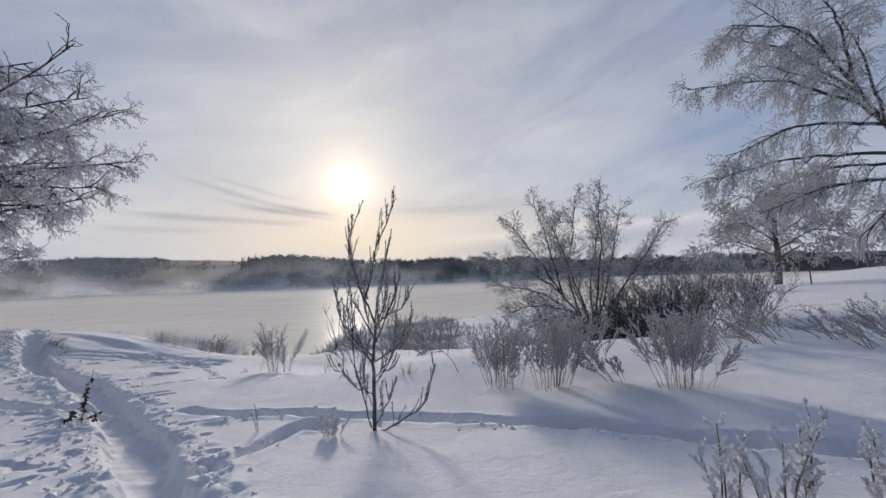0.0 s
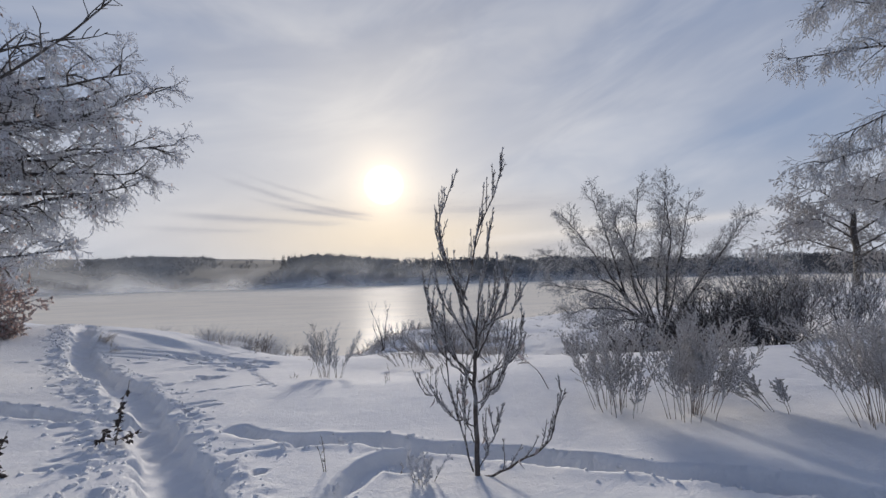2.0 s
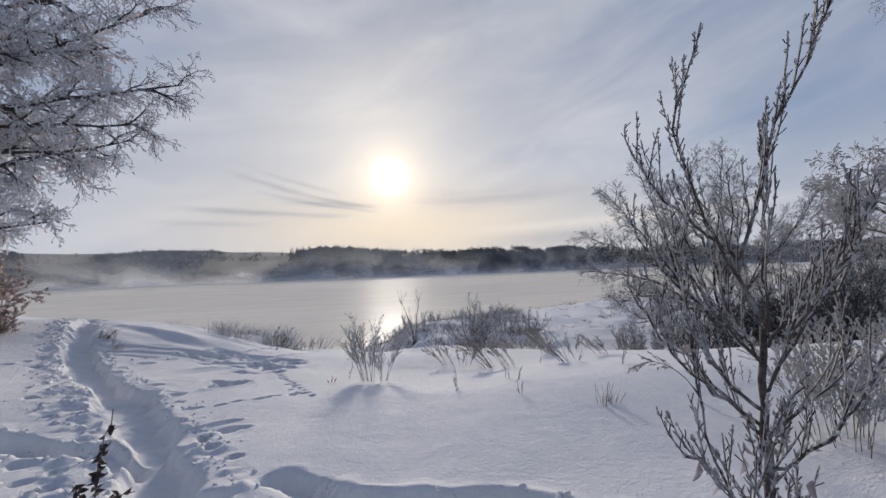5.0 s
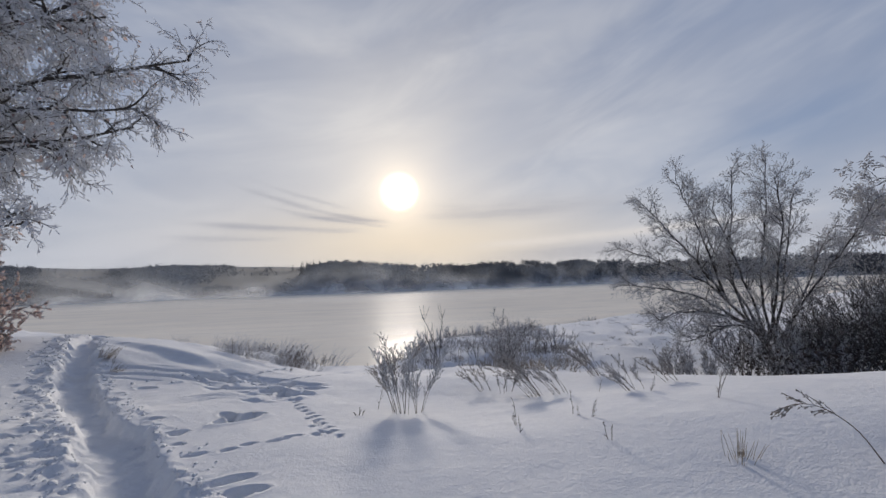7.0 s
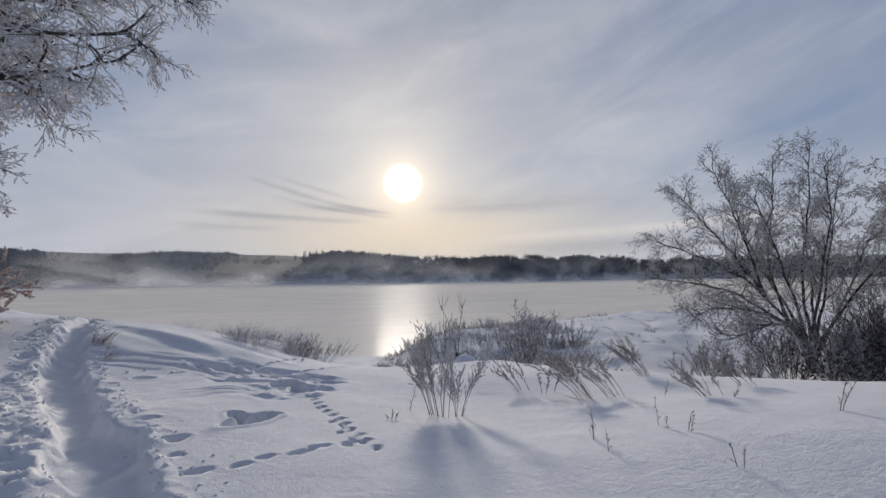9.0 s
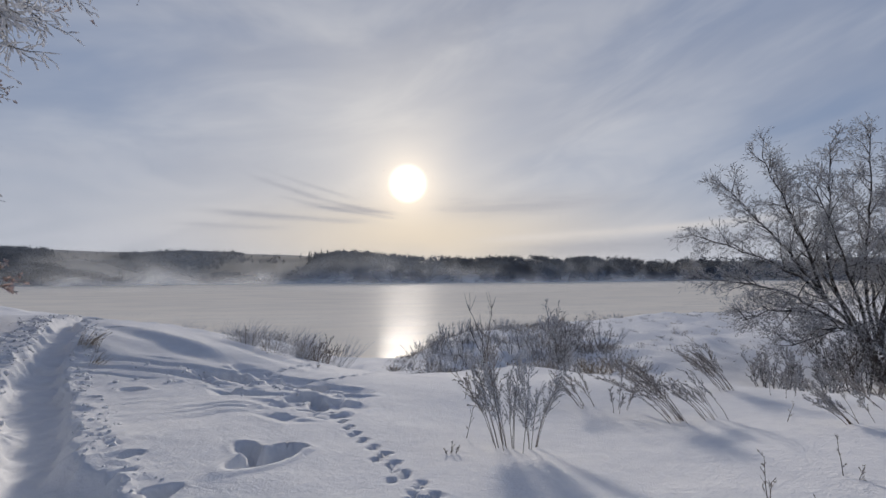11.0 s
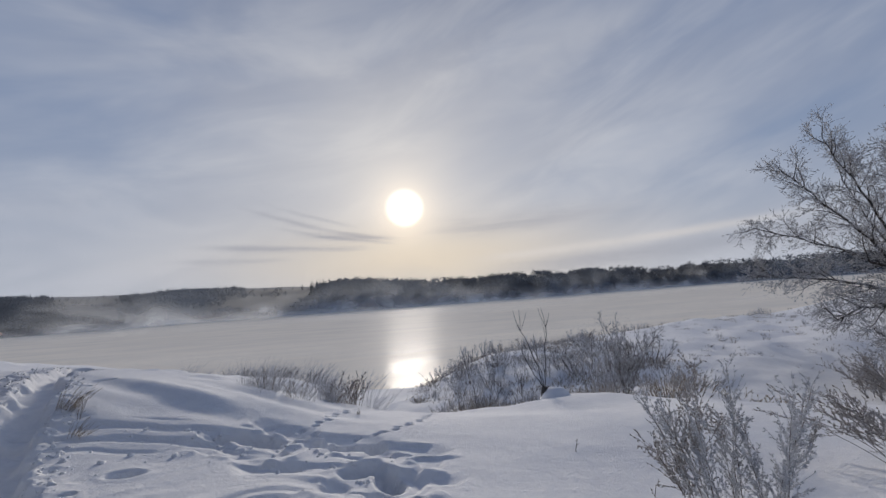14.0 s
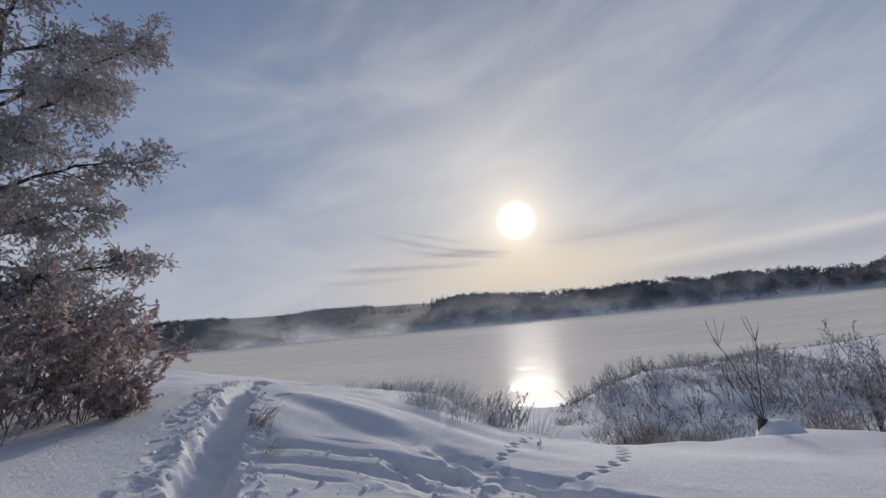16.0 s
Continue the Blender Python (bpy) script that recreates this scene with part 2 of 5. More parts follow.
def mist_material(name, thick, top, scale, seed, reach=0.5, tint=(0.93, 0.92, 0.91), ends=None):
    """Drifting steam: clear air with patches of pale droplets, thickest low down."""
    m, t, b = material(name)
    t.nodes.remove(b)
    p = place(t)
    s = t.nodes.new("ShaderNodeSeparateXYZ")
    t.links.new(p, s.inputs[0])
    x, z = Sock(t, s.outputs[0]), Sock(t, s.outputs[2])
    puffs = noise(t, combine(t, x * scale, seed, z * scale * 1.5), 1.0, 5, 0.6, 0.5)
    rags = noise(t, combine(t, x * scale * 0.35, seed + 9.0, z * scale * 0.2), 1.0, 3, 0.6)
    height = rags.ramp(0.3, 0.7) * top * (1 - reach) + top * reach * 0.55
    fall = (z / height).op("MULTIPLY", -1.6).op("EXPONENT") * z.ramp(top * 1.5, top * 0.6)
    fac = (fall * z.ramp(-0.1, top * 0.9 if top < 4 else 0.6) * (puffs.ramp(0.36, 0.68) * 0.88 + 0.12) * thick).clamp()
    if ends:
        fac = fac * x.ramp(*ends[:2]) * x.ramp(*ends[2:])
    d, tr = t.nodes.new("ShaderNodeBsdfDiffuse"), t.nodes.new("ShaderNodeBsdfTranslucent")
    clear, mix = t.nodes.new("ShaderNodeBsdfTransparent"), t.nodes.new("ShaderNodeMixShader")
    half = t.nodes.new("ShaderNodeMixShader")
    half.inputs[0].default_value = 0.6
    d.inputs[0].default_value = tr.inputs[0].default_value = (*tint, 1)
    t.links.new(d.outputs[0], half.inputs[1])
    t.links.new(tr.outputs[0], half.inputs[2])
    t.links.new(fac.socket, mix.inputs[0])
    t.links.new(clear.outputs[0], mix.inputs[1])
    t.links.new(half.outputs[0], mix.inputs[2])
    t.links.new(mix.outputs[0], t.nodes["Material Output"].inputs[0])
    return m


SNOW = snow_material()
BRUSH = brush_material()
BARK = bark_material("dark_bark", (0.035, 0.03, 0.028), (0.09, 0.08, 0.072), 0.25)
TWIG = bark_material("rimed_twig", (0.07, 0.062, 0.058), (0.20, 0.18, 0.17), 0.55)
SAPLING_BARK = bark_material("sapling_bark", (0.045, 0.037, 0.033), (0.13, 0.11, 0.098), 0.32)
FROST = tone_material("hoar_frost", (0.55, 0.56, 0.59), (0.84, 0.85, 0.88), 25, 0.7, 0.35)
FROST_MID = tone_material("soft_frost", (0.44, 0.445, 0.465), (0.75, 0.755, 0.775), 25, 0.72, 0.35)
FROST_GREY = tone_material("grey_frost", (0.34, 0.33, 0.33), (0.66, 0.66, 0.675), 25, 0.75, 0.3)
RIME_BROWN = tone_material("rimed_stalk", (0.32, 0.30, 0.288), (0.74, 0.735, 0.745), 30, 0.8, 0.3)
FROST_DIM = tone_material("thin_frost", (0.32, 0.30, 0.29), (0.68, 0.67, 0.68), 25, 0.75, 0.3)
STEM = bark_material("weed_stem", (0.10, 0.075, 0.055), (0.22, 0.17, 0.13), 0.45)
SEED = tone_material("rimed_seed", (0.25, 0.21, 0.18), (0.62, 0.60, 0.59), 40, 0.8, 0.3)
SEED_DARK = tone_material("dark_seed", (0.08, 0.066, 0.06), (0.30, 0.265, 0.25), 40, 0.8)
STRAW = tone_material("straw", (0.24, 0.18, 0.12), (0.50, 0.44, 0.36), 30, 0.8, 0.2)
LEAF_BROWN = tone_material("dead_leaf", (0.22, 0.14, 0.125), (0.54, 0.43, 0.41), 30, 0.7, 0.45)
LEAF_FROST = tone_material("frosted_leaf", (0.19, 0.145, 0.14), (0.50, 0.455, 0.465), 30, 0.75, 0.25)
LEAF_DARK = tone_material("blackened_leaf", (0.02, 0.015, 0.013), (0.07, 0.05, 0.042), 30, 0.7)
WATER_MAT = water_material()
WOODS = tone_material("far_woods", (0.034, 0.041, 0.055), (0.105, 0.118, 0.14), 0.6, 0.9)
SPRUCE_MAT = tone_material("far_spruce", (0.02, 0.025, 0.025), (0.06, 0.065, 0.065), 0.6, 0.9)


# ---- helpers for shapes ----
def mesh_object(name, verts, corners, starts, mat, smooth=True):
    """A mesh from its points, the corners of all faces in a row, and where each face starts in that row."""
    me = bpy.data.meshes.new(name)
    verts, corners, starts = np.asarray(verts, np.float32), np.asarray(corners, np.int32), np.asarray(starts, np.int32)
    me.vertices.add(len(verts))
    me.vertices.foreach_set("co", verts.ravel())
    me.loops.add(len(corners))
    me.loops.foreach_set("vertex_index", corners)
    me.polygons.add(len(starts))
    me.polygons.foreach_set("loop_start", starts)
    me.materials.append(mat)
    me.polygons.foreach_set("use_smooth", np.full(len(starts), smooth))
    me.update(calc_edges=True)
    return new(name, me)


def quads(rows, cols):
    """Corners of a grid of quads."""
    i = (np.arange(rows - 1)[:, None] * cols + np.arange(cols - 1)[None, :]).ravel()
    return np.stack([i, i + 1, i + cols + 1, i + cols], 1)


@functools.lru_cache(None)
def tube_faces(n, k):
    i, j = np.meshgrid(np.arange(n - 1), np.arange(k), indexing="ij")
    i, j = i.ravel(), j.ravel()
    sides = np.stack([i * k + j, i * k + (j + 1) % k, (i + 1) * k + (j + 1) % k, (i + 1) * k + j], 1).ravel()
    corners = np.concatenate([sides, np.arange((n - 1) * k, n * k), np.arange(k - 1, -1, -1)])
    return corners, np.concatenate([np.full(len(i), 4), [k, k]])


@functools.lru_cache(None)
def flake_faces(k):
    j = np.arange(k)
    low = np.stack([0 * j, 1 + (j + 1) % k, 1 + j], 1).ravel()
    top = np.stack([0 * j + k + 1, 1 + j, 1 + (j + 1) % k], 1).ravel()
    return np.concatenate([low, top]), np.full(2 * k, 3)


def cross(a, b):
    """Cross products, row by row."""
    return np.stack([a[..., 1] * b[..., 2] - a[..., 2] * b[..., 1], a[..., 2] * b[..., 0] - a[..., 0] * b[..., 2], a[..., 0] * b[..., 1] - a[..., 1] * b[..., 0]], -1)


class Shape:
    """Gathers tubes and flakes into one mesh."""

    def __init__(self):
        self.v, self.c, self.k, self.n = [], [], [], 0

    def add(self, verts, corners, counts):
        self.c.append(corners + self.n)
        self.k.append(counts)
        self.v.append(verts)
        self.n += len(verts)

    def tube(self, pts, rad, sides=0):
        pts, rad = np.asarray(pts, float), np.asarray(rad, float)
        k = sides or (7 if rad[0] > 0.05 else 5 if rad[0] > 0.014 else 4 if rad[0] > 0.006 else 3)
        n = len(pts)
        d = np.gradient(pts, axis=0)
        d /= np.linalg.norm(d, axis=1)[:, None] + 1e-9
        ref = np.array([0.31, 0.17, 0.93]) if abs(d[0][2]) < 0.85 else np.array([0.9, 0.3, 0.2])
        a = cross(d, ref)
        a /= np.linalg.norm(a, axis=1)[:, None] + 1e-9
        b = cross(d, a)
        th = np.arange(k) * 2 * np.pi / k
        ring = a[:, None, :] * np.cos(th)[None, :, None] + b[:, None, :] * np.sin(th)[None, :, None]
        v = (pts[:, None, :] + ring * rad[:, None, None]).reshape(-1, 3)
        self.add(v, *tube_faces(n, k))

    def flakes(self, p, axis, length, width, rng, sides=3):
        """Small spindles: lumps of rime, seeds or buds. p and axis: one row each."""
        n = len(p)
        axis = axis / (np.linalg.norm(axis, axis=1)[:, None] + 1e-9)
        a = cross(axis, np.array([[0.2, 0.5, 0.84]]))
        a /= np.linalg.norm(a, axis=1)[:, None] + 1e-9
        b = cross(axis, a)
        th = np.arange(sides)[None] * 2 * np.pi / sides + rng.uniform(0, 3, (n, 1))
        r = width[:, None] * rng.uniform(0.6, 1.3, (n, sides))
        mid = p + axis * (length * rng.uniform(0.35, 0.6, n))[:, None]
        ring = mid[:, None] + a[:, None] * (np.cos(th) * r)[..., None] + b[:, None] * (np.sin(th) * r)[..., None]
        v = np.concatenate([p[:, None], ring, (p + axis * length[:, None])[:, None]], 1).reshape(-1, 3)
        corners, counts = flake_faces(sides)
        self.add(v, (corners[None] + np.arange(n)[:, None] * (sides + 2)).ravel(), np.tile(counts, n))

    def flake(self, p, axis, length, width, rng, sides=4):
        self.flakes(np.array([p], float), np.array([axis], float), np.array([length]), np.array([width]), rng, sides)

    def leaf(self, p, axis, length, width, rng):
        """A curled leaf: two rows of faces folded along the rib."""
        axis = np.asarray(axis, float)
        axis /= np.linalg.norm(axis) + 1e-9
        side = cross(axis, rng.normal(0, 1, 3))
        side /= np.linalg.norm(side) + 1e-9
        up = cross(side, axis)
        s = np.array([0, 0.3, 0.65, 1.0])
        w = np.array([0.15, 1.0, 0.8, 0.05]) * width
        curl = -rng.uniform(0.2, 0.7) * s ** 2 * length
        rib = np.asarray(p) + axis * (s * length)[:, None] + up * curl[:, None]
        v = np.vstack([rib, rib + side * w[:, None] + up * (w * 0.5)[:, None], rib - side * w[:, None] + up * (w * 0.5)[:, None]])
        i = np.arange(3)
        f = np.concatenate([np.stack([i, i + 1, 5 + i, 4 + i], 1), np.stack([i + 1, i, 8 + i, 9 + i], 1)])
        self.add(v, f.ravel(), np.full(6, 4))

    def make(self, name, mat, parent=None, label="", kind="", smooth=True):
        counts = np.concatenate(self.k)
        ob = mesh_object(name, np.vstack(self.v), np.concatenate(self.c), np.cumsum(counts) - counts, mat, smooth)
        if parent is not None:
            ob.parent = parent
        return tagged(ob, label, kind=kind)


def thing(name, at, label, category, group="", kind=""):
    e = new(name)
    e.empty_display_size = 0.2
    e.location = at
    return tagged(e, label, category, group, kind)


def unit(v):
    v = np.asarray(v, float)
    return v / (np.linalg.norm(v) + 1e-9)


def wander(rng, start, direction, length, steps, bend, pull=(0, 0, 0)):
    """A line that starts off in a direction and strays."""
    p, d, out = np.asarray(start, float), unit(direction), [np.asarray(start, float)]
    for _ in range(steps):
        d = unit(d + rng.normal(0, bend, 3) + np.asarray(pull))
        p = p + d * length / steps
        out.append(p)
    return np.array(out)


def sweep(points, n, rng=None, stray=0.0):
    """A smooth line through a few points."""
    pts = np.asarray(points, float)
    s = np.concatenate([[0], np.cumsum(np.linalg.norm(np.diff(pts, axis=0), axis=1))])
    q = np.linspace(0, s[-1], n)
    line = np.stack([np.interp(q, s, pts[:, i]) for i in range(3)], 1)
    for _ in range(2):
        line[1:-1] = (line[:-2] + 2 * line[1:-1] + line[2:]) / 4
    if rng is not None and stray:
        line[1:-1] += rng.normal(0, stray, (n - 2, 3))
    return line


def along(line, s):
    """Place and heading at the share s of a line."""
    k = s * (len(line) - 1)
    i = min(int(k), len(line) - 2)
    return line[i] + (line[i + 1] - line[i]) * (k - i), unit(line[i + 1] - line[i])


def offshoots(rng, line, count, low, high, spread, length, taper=0.6, pull=(0, 0, 0), bend=0.12, steps=4, up=0.0):
    """Side lines that leave a line at its given share and fork away from it."""
    out = []
    for i in range(count):
        s = low + (high - low) * (i + rng.uniform(0.1, 0.9)) / count
        p, d = along(line, s)
        side = unit(cross(d, rng.normal(0, 1, 3)))
        go = unit(d + side * spread * rng.uniform(0.7, 1.3) + np.array((0, 0, up)))
        out.append(wander(rng, p, go, length * (1 - taper * s) * rng.uniform(0.65, 1.3), steps, bend, pull))
    return out


def radii(line, a, b):
    return np.linspace(a, b, len(line))


# ---- the lie of the land ----
WATER = -4.4
MOUNDS = [(-13, 13.5, 4, 0.59), (-20, 14, 6, 0.69), (-6.5, 14, 3, -0.39), (-3.5, 9, 2.6, -0.29), (-1.5, 10.5, 2.6, -0.22), (-8.5, 9.5, 2.6, -0.19),
          (-0.5, 4.5, 2.6, -0.22), (6, 17.5, 4, -0.95), (31, 38, 10, 0.3), (9, 39, 6, 0.55), (-15, 30, 6, 0.18), (-3.5, 15, 2.5, -0.39), (-8.7, 12.2, 1.8, 0.13), (-2.2, 16.7, 1.8, 0.28), (-3.9, 15.2, 1.3, 0.2), (-30, 20, 8, 1.61),
          (-10, 11, 2, 0.13), (-5.6, 4.6, 2.6, -0.25), (7.5, 13.5, 3, -0.3), (12, 21, 6, -0.4), (3, 12.8, 2.6, -0.4), (-4.5, 19, 3.4, -0.55), (-8.5, 18.5, 3, -0.4), (0.5, 15, 3, -0.4)]


def lattice(i, j, seed):
    h = (i.astype(np.int64) * 374761393 + j.astype(np.int64) * 668265263 + seed * 1442695041) & 0x7FFFFFFF
    h = ((h ^ (h >> 13)) * 1274126177) & 0x7FFFFFFF
    return ((h ^ (h >> 16)) & 0xFFFF) / 65535.0


def relief(x, y, size, seed):
    """Smooth noise from -1 to 1 with lumps of that size."""
    u, v = np.asarray(x) / size, np.asarray(y) / size
    i, j = np.floor(u), np.floor(v)
    a, b = u - i, v - j
    a, b = a * a * (3 - 2 * a), b * b * (3 - 2 * b)
    top = lattice(i, j, seed) * (1 - a) + lattice(i + 1, j, seed) * a
    low = lattice(i, j + 1, seed) * (1 - a) + lattice(i + 1, j + 1, seed) * a
    return (top * (1 - b) + low * b) * 2 - 1


def ease(a, b, v):
    k = np.clip((v - a) / (b - a), 0, 1)
    return k * k * (3 - 2 * k)


def inland(x, y):
    """Metres from the near shoreline, inland positive: a cove with a point of land either side."""
    a = (27 * (x + 10) - 29 * (y - 31)) / 39.6
    b = 0.12 * (x + 10) - (y - 34)
    m = np.maximum(a, b)
    d = m + 3 * np.log(np.exp((a - m) / 3) + np.exp((b - m) / 3)) - 1.2
    out = np.interp(x, [-40, -30, -20, -16, -13, -10.5, -8.5, -5, 0, 10, 20, 35, 80], [3, 3, 2, 0, -1.6, -1.2, 0.6, 2.6, 3.9, 1.7, 0.6, 0.8, 1])
    return d + out * ease(16, 2, d)


COVE = [(-6.2, 15.6, -1.75, 1.5), (-7.4, 18.5, -2.8, 2.0), (-9.2, 23, -3.55, 2.6), (-11.0, 27.5, -4.05, 2.9), (-12.2, 31.0, -4.38, 2.6), (-12.6, 34, -5.0, 2.6)]


def cove_axis(y):
    return np.interp(y, [p[1] for p in COVE], [p[0] for p in COVE])


def cove(x, y, h):
    """The low tongue of snow that runs from the brow down to the water."""
    ax = cove_axis(y)
    floor = np.interp(y, [p[1] for p in COVE], [p[2] for p in COVE])
    wide = np.interp(y, [p[1] for p in COVE], [p[3] for p in COVE])
    share = ease(wide * 1.9, wide * 0.75, np.abs(x - ax)) * ease(14.6, 16.8, y) * ease(40, 35, y)
    return h + np.minimum(floor - h, 0) * share


def bank(d):
    return np.interp(d, [-30, -8, 0, 4, 7, 11, 14.5, 17, 19.5, 21.5, 24, 27, 32, 60], [-9, -6.4, -4.4, -3.5, -2.5, -1.95, -1.55, -1.1, -0.65, -0.42, -0.18, 0.1, 0.32, 0.75])


def far_shore(x):
    return np.interp(x, [-2000, -600, -195, -125, -52, 20, 60, 150, 600, 2000], [-700, -10, 156, 225, 272, 310, 355, 432, 600, 900])


# how high the far skyline's ground stands, in degrees, by bearing
BEARINGS = [-80, -56, -53, -51.5, -47, -44, -41, -37.5, -33, -29, -26, -24, -18, -14.5, -11.5, -8.5, -5, 1, 4.5, 8.5, 12, 15.5, 19, 21.7, 24.5, 28, 60]
RISE = [2.4, 2.35, 2.45, 2.3, 2.27, 2.42, 2.66, 2.7, 2.46, 2.42, 2.4, 2.3, 2.35, 2.1, 1.95, 1.85, 1.85, 2.0, 2.1, 1.85, 2.05, 1.75, 1.25, 1.4, 1.75, 1.5, 1.4]


def land(x, y):
    """The snow's height without the trails."""
    x, y = np.asarray(x, float), np.asarray(y, float)
    d = inland(x, y)
    h = sum(bank(d + o) for o in (-1.5, -0.75, 0, 0.75, 1.5)) / 5
    for cx, cy, r, a in MOUNDS:
        h = h + a * np.exp(-((x - cx) ** 2 + (y - cy) ** 2) / r ** 2)
    # the brow, and the steeper drop behind it
    yb = np.interp(x, [-11, -8, -6, -4, -2.5, -1, 0.5, 2, 4, 8, 12], [14.5, 13.6, 14.4, 15.6, 14.8, 12.8, 11.8, 11.0, 10.5, 10.6, 11.0])
    fall = np.interp(x, [-10, -7.5, -6, -1, 2, 8, 12], [0, 0.25, 0.6, 0.55, 0.35, 0.25, 0])
    h = h - fall * ease(yb, yb + 1.7, y) * ease(yb + 15, yb + 6, y)
    h = cove(x, y, h)
    # the other side of the river: a broad stepped hill, then a low wooded scarp
    s = (y - far_shore(x)) * 0.9
    bearing, away = np.degrees(np.arctan2(x + 3, y - 5)), np.hypot(x + 3, y - 5)
    left = ease(-22.5, -30, bearing)
    hill = np.interp(s, [0, 14, 45, 85, 130, 220, 310, 500, 3000], [0, 0.14, 0.36, 0.46, 0.58, 0.88, 1.0, 0.97, 0.5])
    scarp = np.interp(s, [0, 8, 30, 60, 85, 200, 700, 3000], [0, 0.30, 0.72, 0.95, 1.0, 0.97, 0.8, 0.4])
    crest = 5.6 + away * np.tan(np.radians(np.interp(bearing, BEARINGS, RISE)))
    beyond = np.where(s > 0, -4.4 + crest * (hill * left + scarp * (1 - left)), np.maximum(-4.4 + s * 1.1, -9.5)) + ease(20, 120, s) * (relief(x, y, 90, 5) * 1.8 + relief(x, y, 38, 6) * 1.0) * ease(2500, 900, away)
    return np.where(s > -60, np.maximum(h, beyond), h)


PATH_LINE = [(-0.2, 0.6), (-1.3, 1.9), (-1.8, 2.6), (-2.45, 3.4), (-2.95, 3.95), (-3.75, 4.72), (-4.7, 5.75), (-5.5, 6.45), (-6.6, 7.3), (-7.9, 8.3), (-9.3, 9.35), (-10.4, 10.35), (-11.05, 10.98), (-12.2, 12.0), (-13.0, 12.8), (-14.2, 14.4)]
TRAIL_RIGHT = [(-3.1, 5.0), (-2.4, 4.72), (-1.75, 4.78), (-1.15, 4.62), (-0.5, 4.55), (0.05, 4.3), (0.88, 4.05), (1.4, 3.72), (1.95, 3.34), (2.95, 2.84), (4.5, 2.0)]
TRAIL_LEFT = [(-4.5, 5.35), (-4.95, 5.5), (-5.5, 5.55), (-6.3, 5.62), (-8.5, 5.8)]
TRAIL_SHORT = [(-2.1, 2.72), (-1.74, 3.12), (-1.64, 3.75), (-1.47, 4.17), (-1.25, 4.5)]
TRAIL_SLIP = [(-2.75, 4.38), (-2.45, 4.53), (-2.15, 4.65)]
TRAIL_OLD = [(-10.2, 10.2), (-9.2, 10.3), (-8.0, 10.55), (-7.0, 10.5), (-6.2, 10.3), (-5.75, 9.6)]


def to_line(x, y, line):
    """Distance to a broken line, the way along it to the nearest place, and the side (1: left of its run)."""
    best, way, side, run = np.full(x.shape, 1e9), np.zeros(x.shape), np.ones(x.shape), 0.0
    for (ax, ay), (bx, by) in zip(line, line[1:]):
        ux, uy = bx - ax, by - ay
        n = math.hypot(ux, uy)
        k = np.clip(((x - ax) * ux + (y - ay) * uy) / n ** 2, 0, 1)
        d = np.hypot(x - ax - k * ux, y - ay - k * uy)
        near = d < best
        side = np.where(near, np.where(ux * (y - ay) - uy * (x - ax) > 0, 1.0, -1.0), side)
        best, way = np.where(near, d, best), np.where(near, run + k * n, way)
        run += n
    return best, way, side


def pit(h, x, y, cx, cy, a, b, turn, depth, rim=0.25, soft=0.57, ragged=0.16):
    c, s = math.cos(turn), math.sin(turn)
    u, v = ((x - cx) * c + (y - cy) * s) / a, (-(x - cx) * s + (y - cy) * c) / b
    r = np.hypot(u, v) + relief(x, y, max(min(a, b) * 1.7, 0.13), 17) * ragged + relief(x, y, 0.09, 18) * ragged * 0.6
    return h - depth * ease(1.12, 1.12 - soft, r) + depth * rim * np.exp(-((r - 1.3) / 0.28) ** 2)


